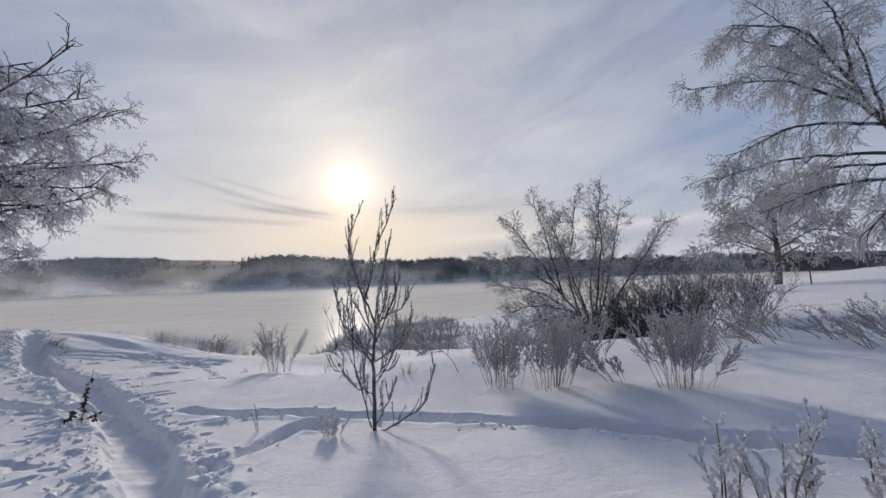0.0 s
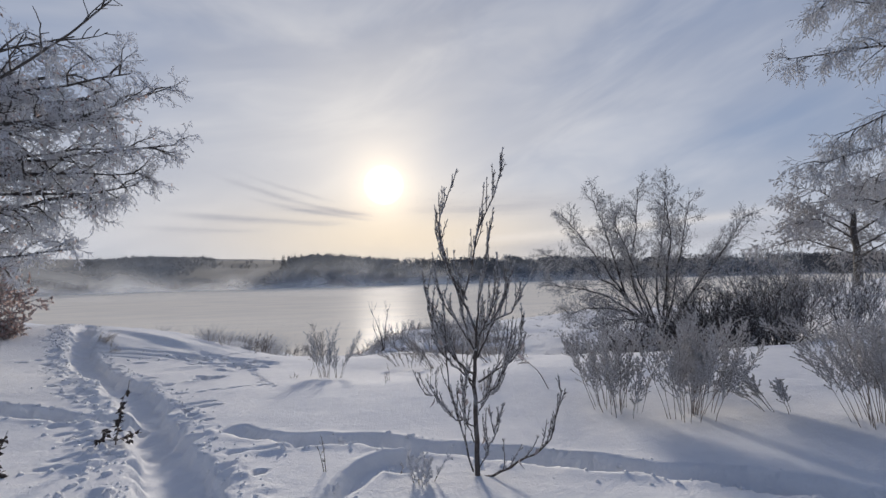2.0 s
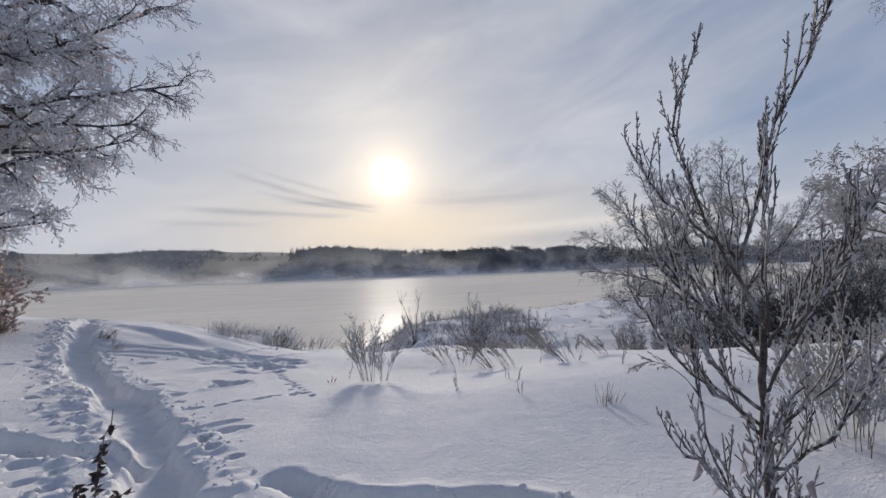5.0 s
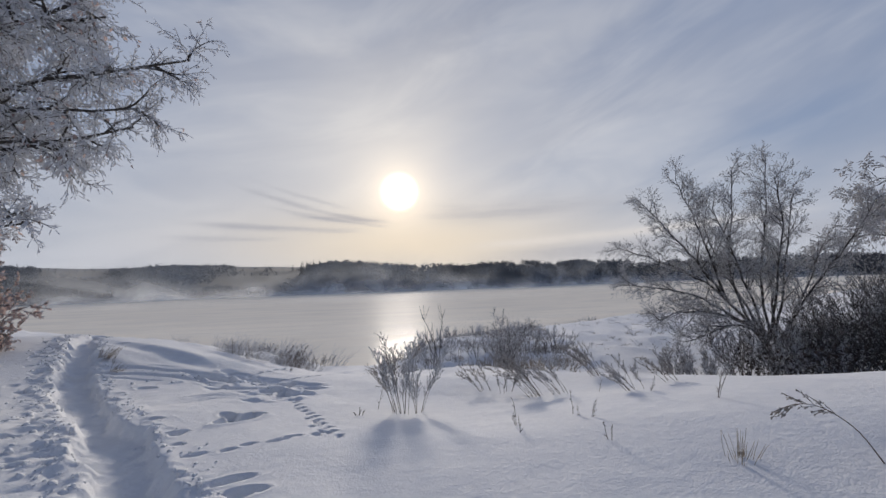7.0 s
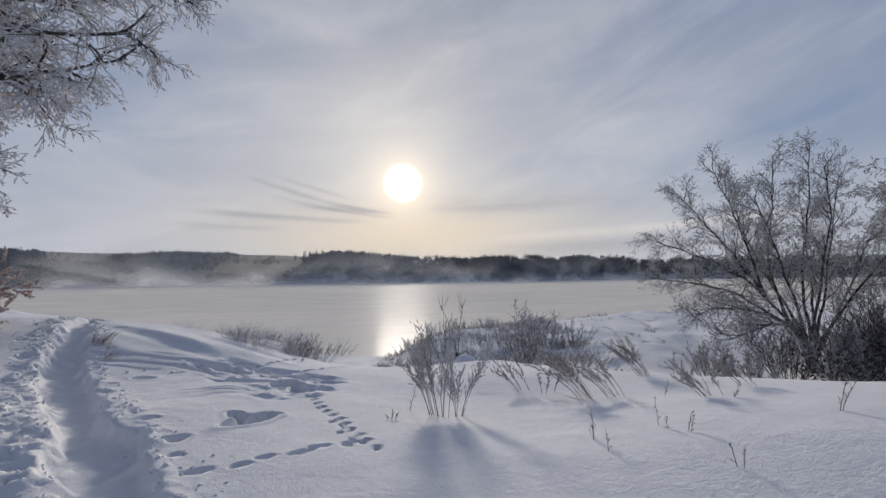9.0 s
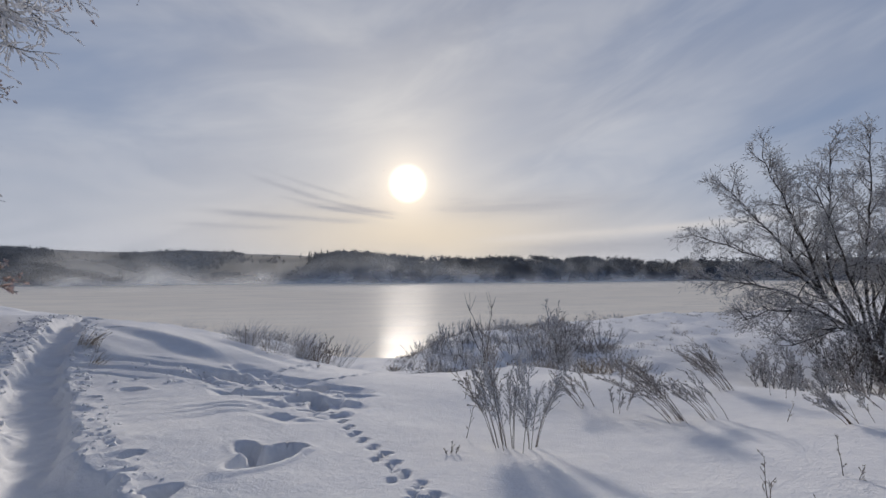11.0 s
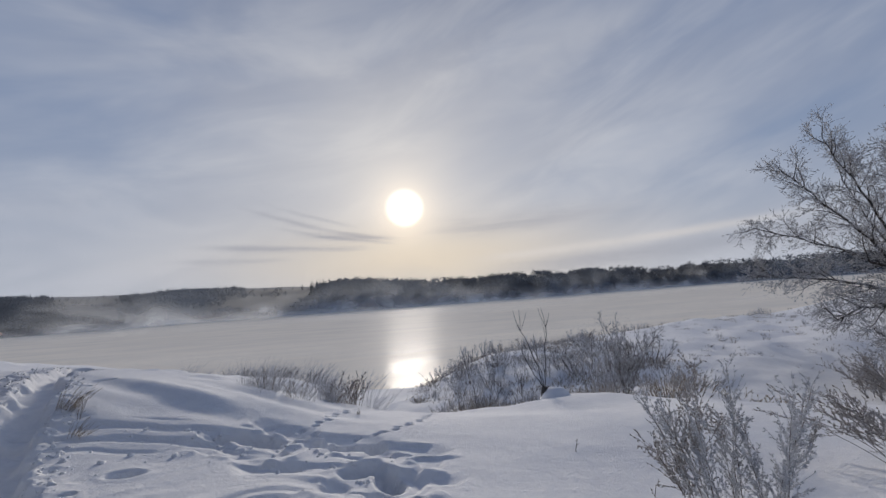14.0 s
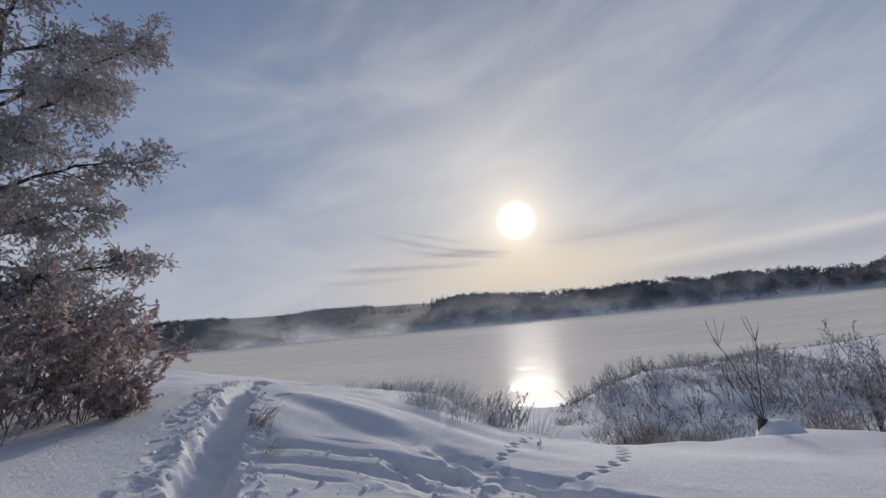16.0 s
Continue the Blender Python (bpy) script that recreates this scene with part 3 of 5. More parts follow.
def trodden(x, y, h):
    """Presses the trails, boot holes and animal tracks into the snow."""
    rng = np.random.default_rng(4)
    # the path: a smooth flat trough with ragged edges
    wob = relief(x, y, 0.55, 2) * 0.06 + relief(x, y, 0.24, 3) * 0.055 + relief(x, y, 0.11, 4) * 0.035
    d, s, side = to_line(x, y, PATH_LINE)
    w = 0.235 + 0.03 * np.sin(s * 1.7)
    e = d + wob
    h = h - 0.145 * ease(w + 0.03, w - 0.075, e) - 0.02 * ease(w - 0.05, 0.05, e)
    h = h + ease(w, w - 0.1, e) * (relief(x, y, 0.34, 9) * 0.016 + relief(x, y, 0.12, 10) * 0.010 + relief(x, y, 0.065, 15) * 0.006)
    h = h + 0.014 * np.exp(-((e - w - 0.08) / 0.08) ** 2) * np.maximum(0.3 + relief(x, y, 0.3, 8), 0)
    # lumps kicked out, a broad band on one side and a narrow one on the other
    band = np.where(side > 0, ease(0.85, 0.42, d), 0.75 * ease(0.6, 0.36, d)) * ease(w - 0.02, w + 0.05, e) * ease(-0.45, 0.25, relief(x, y, 1.1, 13) + 0.1)
    lumps = ease(-0.05, 0.30, relief(x, y, 0.17, 11)) * 0.020 + ease(-0.05, 0.25, relief(x, y, 0.085, 14)) * 0.018 + relief(x, y, 0.06, 16) * 0.010 - ease(0.12, 0.4, relief(x, y, 0.26, 12)) * 0.04
    h = h + band * lumps
    for line, width, depth, seed in ((TRAIL_RIGHT, 0.14, 0.165, 21), (TRAIL_LEFT, 0.16, 0.15, 26), (TRAIL_SHORT, 0.11, 0.12, 61), (TRAIL_SLIP, 0.06, 0.06, 66)):
        d, s, side = to_line(x, y, line)
        e = d + relief(x, y, 0.22, seed) * 0.05 + relief(x, y, 0.6, seed + 1) * 0.045 + relief(x, y, 0.11, seed + 4) * 0.02
        h = h - depth * ease(width + 0.01, width - 0.055, e) * (0.85 + 0.25 * relief(x, y, 0.3, seed + 2))
        h = h + 0.022 * np.exp(-((e - width - 0.05) / 0.06) ** 2) * np.maximum(0.4 + relief(x, y, 0.22, seed + 3), 0)
    # the trampled crossing: long furrows by the path, then torn holes with sharp lips
    d, s, side = to_line(x, y, TRAIL_OLD)
    across = d * side + relief(x, y, 1.0, 31) * 0.16 + relief(x, y, 0.3, 34) * 0.05
    furrow = ease(-0.2, 0.55, np.sin(across * 17))
    h = h - 0.05 * ease(0.6, 0.35, d + relief(x, y, 0.8, 32) * 0.2) * ease(3.4, 2.2, s) * furrow * (0.7 + 0.5 * relief(x * 0.5, y, 0.5, 33))
    torn = ease(0.8, 0.45, d + relief(x, y, 0.7, 35) * 0.25) * ease(1.8, 2.5, s)
    h = h - torn * (0.052 * ease(0.03, 0.13, relief(x * 0.5, y * 1.2, 0.42, 36)) + 0.034 * ease(0.05, 0.16, relief(x * 0.55, y * 1.1, 0.2, 37)) - 0.026 * ease(0.15, 0.5, relief(x, y, 0.19, 38)))
    # wind drifts on the hump beside the path
    drift = np.exp(-((x + 9.6) / 1.9) ** 2 - ((y - 11.8) / 1.1) ** 2)
    swell = np.sin((y * 0.96 + x * 0.30 + relief(x, y, 1.9, 41) * 0.30) * 5.2)
    h = h + drift * 0.050 * (swell + 0.35 * np.sin(2 * (y * 0.96 + x * 0.30) * 5.2 + 1.0)) + drift * 0.012 * relief(x, y, 0.5, 43)
    # broken crust in arcs
    crust = np.exp(-((x + 6.7) / 0.95) ** 2 - ((y - 8.95) / 0.85) ** 2)
    arcs = np.sin((np.hypot(x + 6.2, y - 7.5) + relief(x, y, 0.9, 42) * 0.32 + relief(x, y, 0.3, 44) * 0.07) * 21)
    h = h + crust * (0.020 * ease(-0.3, 0.5, arcs) * (0.5 + 0.7 * relief(x, y, 0.6, 46)) + 0.012 * relief(x, y, 0.22, 45))
    for cx, cy, a, b, turn, depth, soft in ((-5.36, 7.82, 0.24, 0.12, 1.2, 0.17, 0.3), (-5.58, 7.95, 0.17, 0.09, 2.4, 0.14, 0.3), (-5.3, 8.05, 0.12, 0.07, 0.4, 0.12, 0.3), (-6.55, 10.58, 0.40, 0.17, 0.15, 0.13, 0.22), (-7.72, 10.62, 0.44, 0.15, 0.12, 0.12, 0.22), (-5.78, 9.65, 0.12, 0.24, 0.5, 0.16, 0.25),
                                            (-6.05, 9.85, 0.2, 0.13, 0.5, 0.14, 0.3), (-5.65, 7.2, 0.09, 0.07, 0.4, 0.09, 0.5), (-8.1, 9.5, 0.16, 0.1, 0.2, 0.08, 0.5), (-4.32, 6.2, 0.13, 0.07, 0.6, 0.09, 0.4), (-4.1, 6.0, 0.14, 0.08, 0.3, 0.09, 0.4), (-4.62, 3.75, 0.2, 0.11, 0.6, 0.09, 0.4),
                                            (-4.05, 3.35, 0.15, 0.1, 0.9, 0.1, 0.4), (-3.6, 3.3, 0.13, 0.09, 2.0, 0.1, 0.4), (-9.9, 8.6, 0.09, 0.07, 0.4, 0.06, 0.5), (-10.6, 10.9, 0.10, 0.07, 0.2, 0.06, 0.5), (-11.3, 12.2, 0.16, 0.09, 0.6, 0.06, 0.5), (-1.25, 4.2, 0.16, 0.12, 1.0, 0.12, 0.4)):
        h = pit(h, x, y, cx, cy, a, b, turn, depth, 0.10, soft)
    # boot holes along the edges of the path
    for i in range(86):
        k = rng.uniform(1, len(PATH_LINE) - 3)
        (ax, ay), (bx, by) = PATH_LINE[int(k)], PATH_LINE[int(k) + 1]
        f = k % 1
        off = rng.uniform(0.4, 0.8) * (-1 if rng.uniform() < 0.7 else 0.75)
        cx, cy = ax + (bx - ax) * f + 0.66 * off, ay + (by - ay) * f + 0.75 * off
        h = pit(h, x, y, cx, cy, rng.uniform(0.05, 0.11), rng.uniform(0.035, 0.06), rng.uniform(0, 3), rng.uniform(0.025, 0.065), 0.1, 0.4, 0.34)
    # paw prints
    for track, step, big in (([(-5.42, 9.25), (-4.89, 8.5), (-4.6, 8.19), (-4.34, 7.81), (-4.18, 7.65), (-4.01, 7.37), (-3.81, 7.22)], 0.105, 1.0), ([(-4.55, 8.0), (-4.3, 7.6), (-4.12, 7.3)], 0.2, 1.0), ([(-4.95, 6.65), (-4.69, 6.89), (-4.35, 7.23), (-4.16, 7.44)], 0.21, 2.3),
                             ([(-7.0, 10.9), (-7.27, 11.1), (-7.21, 11.47), (-7.28, 12.02), (-7.21, 12.76), (-7.18, 13.9)], 0.17, 1.4), ([(-6.5, 10.95), (-6.25, 11.19), (-6.13, 11.57), (-6.01, 12.09), (-6.13, 13.7)], 0.16, 1.3)):
        pts = np.array(track)
        run = np.concatenate([[0], np.cumsum(np.hypot(*np.diff(pts, axis=0).T))])
        turn = math.atan2(*(pts[-1] - pts[0])[::-1])
        for i, q in enumerate(np.arange(0, run[-1], step)):
            cx, cy = np.interp(q, run, pts[:, 0]) + (0.035 if i % 2 else -0.035), np.interp(q, run, pts[:, 1])
            near = (np.abs(x - cx) < 0.3) & (np.abs(y - cy) < 0.3)
            h[near] = pit(h[near], x[near], y[near], cx, cy, rng.uniform(0.036, 0.05) * big, rng.uniform(0.03, 0.038) * min(big, 1.3), turn, rng.uniform(0.035, 0.055), 0.1, 0.5)
    return h


def ground_height(x, y):
    """The snow's height with everything that lies on it."""
    x, y = np.asarray(x, float), np.asarray(y, float)
    h = land(x, y)
    close = ease(70, 30, np.hypot(x + 4, y - 8))
    h = h + close * (relief(x, y, 2.6, 51) * 0.05 + relief(x, y, 0.9, 52) * 0.014 + relief(x * 0.6, y, 0.3, 53) * 0.006)
    rough = ease(21, 17, inland(x, y)) * ease(0.5, 3, inland(x, y)) * close
    h = h + rough * (relief(x, y, 1.1, 54) * 0.12 + relief(x, y, 0.4, 55) * 0.06)
    return h


def on_snow(x, y, sink=0.03):
    """The point on the snow at x, y, a little below its surface."""
    px, py = np.array([float(x)]), np.array([float(y)])
    return (x, y, float(trodden(px, py, ground_height(px, py))[0]) - sink)


def grid_lines(edges, steps, low, high, grow):
    """Lines across a sheet: even steps between the edges, then ever wider ones."""
    mid = [edges[0]]
    for end, step in zip(edges[1:], steps):
        mid += list(np.arange(mid[-1] + step, end, step))
    up, s = [mid[-1]], steps[-1]
    while up[-1] < high:
        s *= grow
        up.append(up[-1] + s)
    down, s = [mid[0]], steps[0]
    while down[-1] > low:
        s *= grow
        down.append(down[-1] - s)
    return np.array(down[:0:-1] + mid + up[1:])


def build_ground():
    gx = grid_lines((-14.5, -11.8, -1.2, 4.0), (0.06, 0.028, 0.06), -2600, 2600, 1.06)
    gy = grid_lines((2.2, 13.0), (0.028,), -400, 3200, 1.055)
    x, y = np.meshgrid(gx, gy)
    h = ground_height(x, y)
    near = (np.abs(x + 4.5) < 12) & (np.abs(y - 7.5) < 9)
    h[near] = trodden(x[near], y[near], h[near])
    f = quads(len(gy), len(gx))
    ob = mesh_object("ground", np.stack([x, y, h], -1).reshape(-1, 3), f.ravel(), np.arange(len(f)) * 4, SNOW)
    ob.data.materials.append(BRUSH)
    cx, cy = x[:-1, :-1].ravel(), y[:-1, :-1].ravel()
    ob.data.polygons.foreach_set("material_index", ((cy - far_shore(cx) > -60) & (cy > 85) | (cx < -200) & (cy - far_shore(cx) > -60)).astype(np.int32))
    tagged(ob, "snow-covered river bank with a trodden path and tracks", "ground", kind="structure")


build_ground()


def build_clods():
    """Crumbs and clods of snow kicked up along the trails, most of them on one side of the path."""
    rng = np.random.default_rng(44)
    shape = Shape()
    for line, count, reach, gap in ((PATH_LINE, 1500, 0.24, 0.25), (TRAIL_RIGHT, 120, 0.1, 0.15), (TRAIL_LEFT, 90, 0.1, 0.16), (TRAIL_SHORT, 70, 0.1, 0.12), (TRAIL_SLIP, 14, 0.06, 0.06), (TRAIL_OLD, 130, 0.3, 0.1)):
        pts = np.array(line)
        run = np.concatenate([[0], np.cumsum(np.hypot(*np.diff(pts, axis=0).T))])
        q = rng.uniform(min(0.8, run[-1] * 0.3), run[-1], count)
        side = np.where(rng.uniform(0, 1, count) < 0.66, -1, 1)
        off = side * (gap + np.abs(rng.normal(0, reach, count)) * np.where(side < 0, 1.0, 0.55))
        x = np.interp(q, run, pts[:, 0]) + off * 0.66 + rng.normal(0, 0.03, count)
        y = np.interp(q, run, pts[:, 1]) + off * 0.75 + rng.normal(0, 0.03, count)
        z = trodden(x, y, ground_height(x, y))
        size = np.minimum(rng.gamma(1.4, 0.010, count) + 0.008, 0.055)
        way = rng.normal(0, 1, (count, 3)) * (1, 1, 0.4)
        way /= np.linalg.norm(way, axis=1)[:, None]
        shape.flakes(np.stack([x, y, z - size * 0.1], 1) - way * size[:, None] * 0.8, way, size * 1.6, size * 0.8, rng, 7)
    tagged(shape.make("snow_crumbs", SNOW, None, "crumbs and clods of kicked-up snow along the trails", "stuff"), category="snow")


build_clods()


def build_water():
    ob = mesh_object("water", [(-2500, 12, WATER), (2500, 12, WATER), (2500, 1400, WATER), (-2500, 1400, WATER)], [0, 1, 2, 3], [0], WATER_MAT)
    tagged(ob, "pale steaming open river water with sun glitter", "water", kind="structure")


build_water()


def ends_of(line):
    """Where a curtain of steam thins out at both ends."""
    (a, _), (b, _) = line
    return a, a + (b - a) * 0.25, b, b - (b - a) * 0.35


def build_mist(share, top, thick, scale, seed, reach=0.5, label="drifting white steam low over the river", line=None, tint=(0.93, 0.92, 0.91)):
    """A ragged curtain of steam along the river, between the near shore (0) and the far one (1), or along a given line."""
    if line:
        xs = np.linspace(line[0][0], line[1][0], 40)
        ys = np.linspace(line[0][1], line[1][1], 40) + relief(xs, xs * 0, 8, seed) * 1.0
    else:
        xs = np.linspace(-420, 420, 90)
        low = np.interp(xs, [-420, -10, 20, 45, 420], [14, 36, 60, 92, 470])
        ys = low + (far_shore(xs) - low) * share + relief(xs, xs * 0, 60, seed) * 6
    zs = np.linspace(0, top * 1.5, 6)
    v = [(a, b + c * 0.2, c) for c in zs for a, b in zip(xs, ys)]
    f = quads(len(zs), len(xs))
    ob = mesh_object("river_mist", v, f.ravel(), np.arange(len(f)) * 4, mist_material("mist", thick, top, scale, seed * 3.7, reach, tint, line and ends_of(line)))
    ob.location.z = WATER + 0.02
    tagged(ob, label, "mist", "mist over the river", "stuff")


LOW = "thin sheet of steam lying on the water"
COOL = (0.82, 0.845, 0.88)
build_mist(0.04, 1.6, 0.60, 0.09, 8, 0.9, LOW)
build_mist(0.32, 2.8, 0.85, 0.06, 2, 0.8, LOW)
build_mist(0.84, 5.5, 0.72, 0.05, 4, 0.35)
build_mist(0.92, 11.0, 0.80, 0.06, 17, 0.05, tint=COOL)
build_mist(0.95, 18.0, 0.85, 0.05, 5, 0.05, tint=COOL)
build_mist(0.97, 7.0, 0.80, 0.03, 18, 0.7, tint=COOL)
# tall upright sheet; the blue of aerial haze is put into its tint
build_mist(0.985, 60.0, 0.32, 0.012, 6, 1.0, "thin sheet tinted blue as haze before the far hills", None, (0.56, 0.66, 0.84))
build_mist(0, 9.0, 0.5, 0.08, 11, 0.7, "frosty haze drifting before the large tree", [(10, 31), (70, 37)])


# ---- the far bank ----
def woods_height(x, y):
    return land(np.array([x]), np.array([y]))[0]


def build_far_woods(name, seed, count, xr, sr, size, label, gaps, lumps=18, clear=-0.35, grain=26):
    """Many leafless crowns, each a trunk and a cloud of small tufts, on the slope from sr[0] to sr[1] metres behind the far shore."""
    rng = np.random.default_rng(seed)
    n = count * 6
    x = rng.uniform(*xr, n)
    s = rng.uniform(0, 1, n) ** 1.2 * (sr[1] - sr[0]) + sr[0]
    y = far_shore(x) + s / 0.9
    bearing = np.degrees(np.arctan2(x + 3, y - 5))
    keep = relief(x * 0.6 + y * 0.3, y, grain, seed) > clear
    for lo, hi, share, s0, s1 in gaps:
        keep &= ~((bearing > lo) & (bearing < hi) & (s > s0) & (s < s1) & (rng.uniform(0, 1, n) < share))
    x, y = x[keep][:count], y[keep][:count]
    z = land(x, y)
    shape = Shape()
    for px, py, pz in zip(x, y, z):
        tall = rng.uniform(*size)
        wide = tall * rng.uniform(0.34, 0.55)
        shape.tube([(px, py, pz - 0.3), (px + rng.normal(0, 0.2), py, pz + tall * 0.6)], [0.16, 0.06], 3)
        c = rng.normal(0, 1, (lumps, 3))
        c /= np.linalg.norm(c, axis=1)[:, None]
        c *= rng.uniform(0.35, 1.0, (lumps, 1)) * (wide, wide, tall * 0.42)
        shape.flakes(c + (px, py, pz + tall * 0.52), rng.normal(0, 1.0, (lumps, 3)), rng.uniform(0.13, 0.26, lumps) * tall, rng.uniform(0.06, 0.12, lumps) * tall, rng)
    ob = shape.make(name, WOODS, None, label, "stuff", smooth=False)
    tagged(ob, category="woods")


build_far_woods("far_woods", 61, 1500, (-128, 130), (1, 75), (2.6, 6.8), "dark frosted leafless woods on the far bank", [(-33, -28.4, 1.0, 0, 999), (-29, -26.2, 1.0, 14, 999), (-26.5, -23.9, 1.0, 24, 999), (-24, -22.4, 0.85, 40, 999), (-11.5, -7.5, 0.9, 34, 64), (-20, -15, 0.8, 40, 52)], 20)
build_far_woods("far_woods", 64, 900, (120, 620), (1, 70), (4.0, 9.5), "distant dark woods in the haze", [], 18, -0.6)
build_far_woods("far_woods", 65, 1100, (-360, -118), (1, 90), (3.2, 6.0), "dark woods down to the water across the river", [(-33.5, -26.0, 0.97, 0, 999)], 12, -0.3)
build_far_woods("far_woods", 62, 2600, (-520, -125), (60, 262), (3.2, 6.5), "dark wooded hillside across the river", [(-34, -25.5, 0.95, 0, 999), (-52, -46.5, 0.9, 150, 999)], 10, -0.12, 60)
build_far_woods("far_woods", 66, 260, (-560, -300), (150, 300), (2.5, 6.5), "dark wood along the hill's crest", [(-52.5, -10, 1.0, 0, 999)], 14, -0.6)
build_far_woods("far_woods", 67, 160, (-215, -118), (1, 26), (2.4, 5.0), "dark thickets at the far water's edge", [], 14, 0.25)


def build_spruces():
    rng = np.random.default_rng(63)
    for i in range(7):
        a = math.radians(-26.3 + i * 0.40 + rng.normal(0, 0.1))
        dist = rng.uniform(300, 308)
        x, y = -3 + math.sin(a) * dist, 5 + math.cos(a) * dist
        z = woods_height(x, y) - 0.2
        tall = 1.5 + dist * math.tan(math.radians(rng.uniform(3.0, 3.65))) - z
        e = thing("spruce", (x, y, z), "dark narrow spruce on the far bank", "tree", "spruces on the far bank")
        t = Shape()
        t.tube([(0, 0, 0), (0, 0, tall)], [0.14, 0.02], 4)
        t.make("trunk", BARK, e)
        c = Shape()
        for k in range(110):
            h = rng.uniform(0.05, 1.0)
            b = rng.uniform(0, 6.28)
            r = (1 - h) * tall * 0.22 + 0.2
            c.flake((0, 0, h * tall), (math.cos(b), math.sin(b), -0.35), r * rng.uniform(0.8, 1.2), r * 0.3, rng, 3)
        c.make("crown", SPRUCE_MAT, e, smooth=False)


build_spruces()


# ---- trees ----
def frost_along(shape, rng, line, count, length, width, droop=0.4):
    """Rime, seeds or buds set along a line."""
    k = rng.uniform(0.1, 1.0, count) * (len(line) - 1)
    i = np.minimum(k.astype(int), len(line) - 2)
    step = line[i + 1] - line[i]
    d = step / (np.linalg.norm(step, axis=1)[:, None] + 1e-9)
    shape.flakes(line[i] + step * (k - i)[:, None], d + rng.normal(0, 0.4, (count, 3)) + (0, 0, -droop), length * rng.uniform(0.6, 1.4, count), width * rng.uniform(0.7, 1.3, count), rng)


def sprigs(rng, line, count, length, pull, up):
    """Feet, headings and lengths of the last short twigs that fork from a line."""
    k = (0.15 + 0.85 * (np.arange(count) + rng.uniform(0.1, 0.9, count)) / count) * (len(line) - 1)
    i = np.minimum(k.astype(int), len(line) - 2)
    step = line[i + 1] - line[i]
    d = step / (np.linalg.norm(step, axis=1)[:, None] + 1e-9)
    side = cross(d, rng.normal(0, 1, (count, 3)))
    side /= np.linalg.norm(side, axis=1)[:, None] + 1e-9
    way = d + side * rng.uniform(0.7, 1.3, (count, 1)) + (0, 0, up) + np.asarray(pull) * 2
    way /= np.linalg.norm(way, axis=1)[:, None] + 1e-9
    return line[i] + step * (k - i)[:, None], way, length * rng.uniform(0.6, 1.3, count)


def build_tree(name, at, label, trunk, trunk_rad, limbs, seed, sec, tert, quart, frost, pull=(0, 0, 0.03), droop=0.4, limb_rad=0.05,
               frost_mat=None, twig_mat=None, leaves=0, leaf_size=0.06, category="tree", up=0.0, fade=0.5, coat=0.0075, leaf_mat=None):
    """A bare rimed tree: trunk, limbs that sweep through given points, branches, twigs and rime. sec, tert, quart: number and length of each order."""
    rng = np.random.default_rng(seed)
    e = thing(name, at, label, category)
    t = Shape()
    line = sweep(trunk, 12, rng, trunk_rad * 0.15)
    t.tube(line, radii(line, trunk_rad, trunk_rad * 0.35), 9)
    t.make("trunk", BARK, e, "dark rough trunk")
    for pts in limbs:
        limb, twigs, rime, leafage = Shape(), Shape(), Shape(), Shape()
        feet, ways, sizes = [], [], []
        main = sweep(pts, 14, rng, 0.02)
        limb.tube(main, radii(main, limb_rad, 0.010))
        lo = limb.make("limb", BARK, e)
        for s2 in offshoots(rng, main, sec[0], 0.16, 1.0, 0.9, sec[1], fade, pull, 0.13, 6, up):
            br = Shape()
            br.tube(s2, radii(s2, max(0.007, limb_rad * 0.3), 0.004))
            br.make("branch", BARK, lo)
            for s3 in offshoots(rng, s2, tert[0], 0.1, 1.0, 1.0, tert[1], 0.35, pull, 0.16, 4, up):
                twigs.tube(s3, radii(s3, 0.0055, 0.0032), 3)
                foot, way, size = sprigs(rng, s3, quart[0], quart[1], pull, up)
                feet.append(foot)
                ways.append(way)
                sizes.append(size)
                for tip in (foot + way * size[:, None])[rng.uniform(0, 1, len(foot)) < leaves]:
                    leafage.leaf(tip, rng.normal(0, 0.4, 3) + (0, 0, -0.8), leaf_size * rng.uniform(0.7, 1.3), leaf_size * 0.32, rng)
        foot, way, size = np.vstack(feet), np.vstack(ways), np.concatenate(sizes)
        rime.flakes(foot, way, size, np.full(len(foot), coat), rng)
        for _ in range(int(frost[0])):
            n = len(foot)
            rime.flakes(foot + way * (size * rng.uniform(0.1, 1.0, n))[:, None], way + rng.normal(0, 0.4, (n, 3)) + (0, 0, -droop), frost[1] * rng.uniform(0.6, 1.4, n), frost[2] * rng.uniform(0.7, 1.3, n), rng)
        twigs.make("spray", twig_mat or TWIG, lo, "thin rimed twigs", "stuff")
        if rime.n:
            rime.make("rime", frost_mat or FROST, lo, "grey-white hoar frost", "stuff", smooth=False)
        if leafage.n:
            leafage.make("foliage", leaf_mat or LEAF_BROWN, lo, "frosted dead brown leaves", "stuff")
    return e


def rel(points, at):
    return [tuple(np.subtract(p, at)) for p in points]


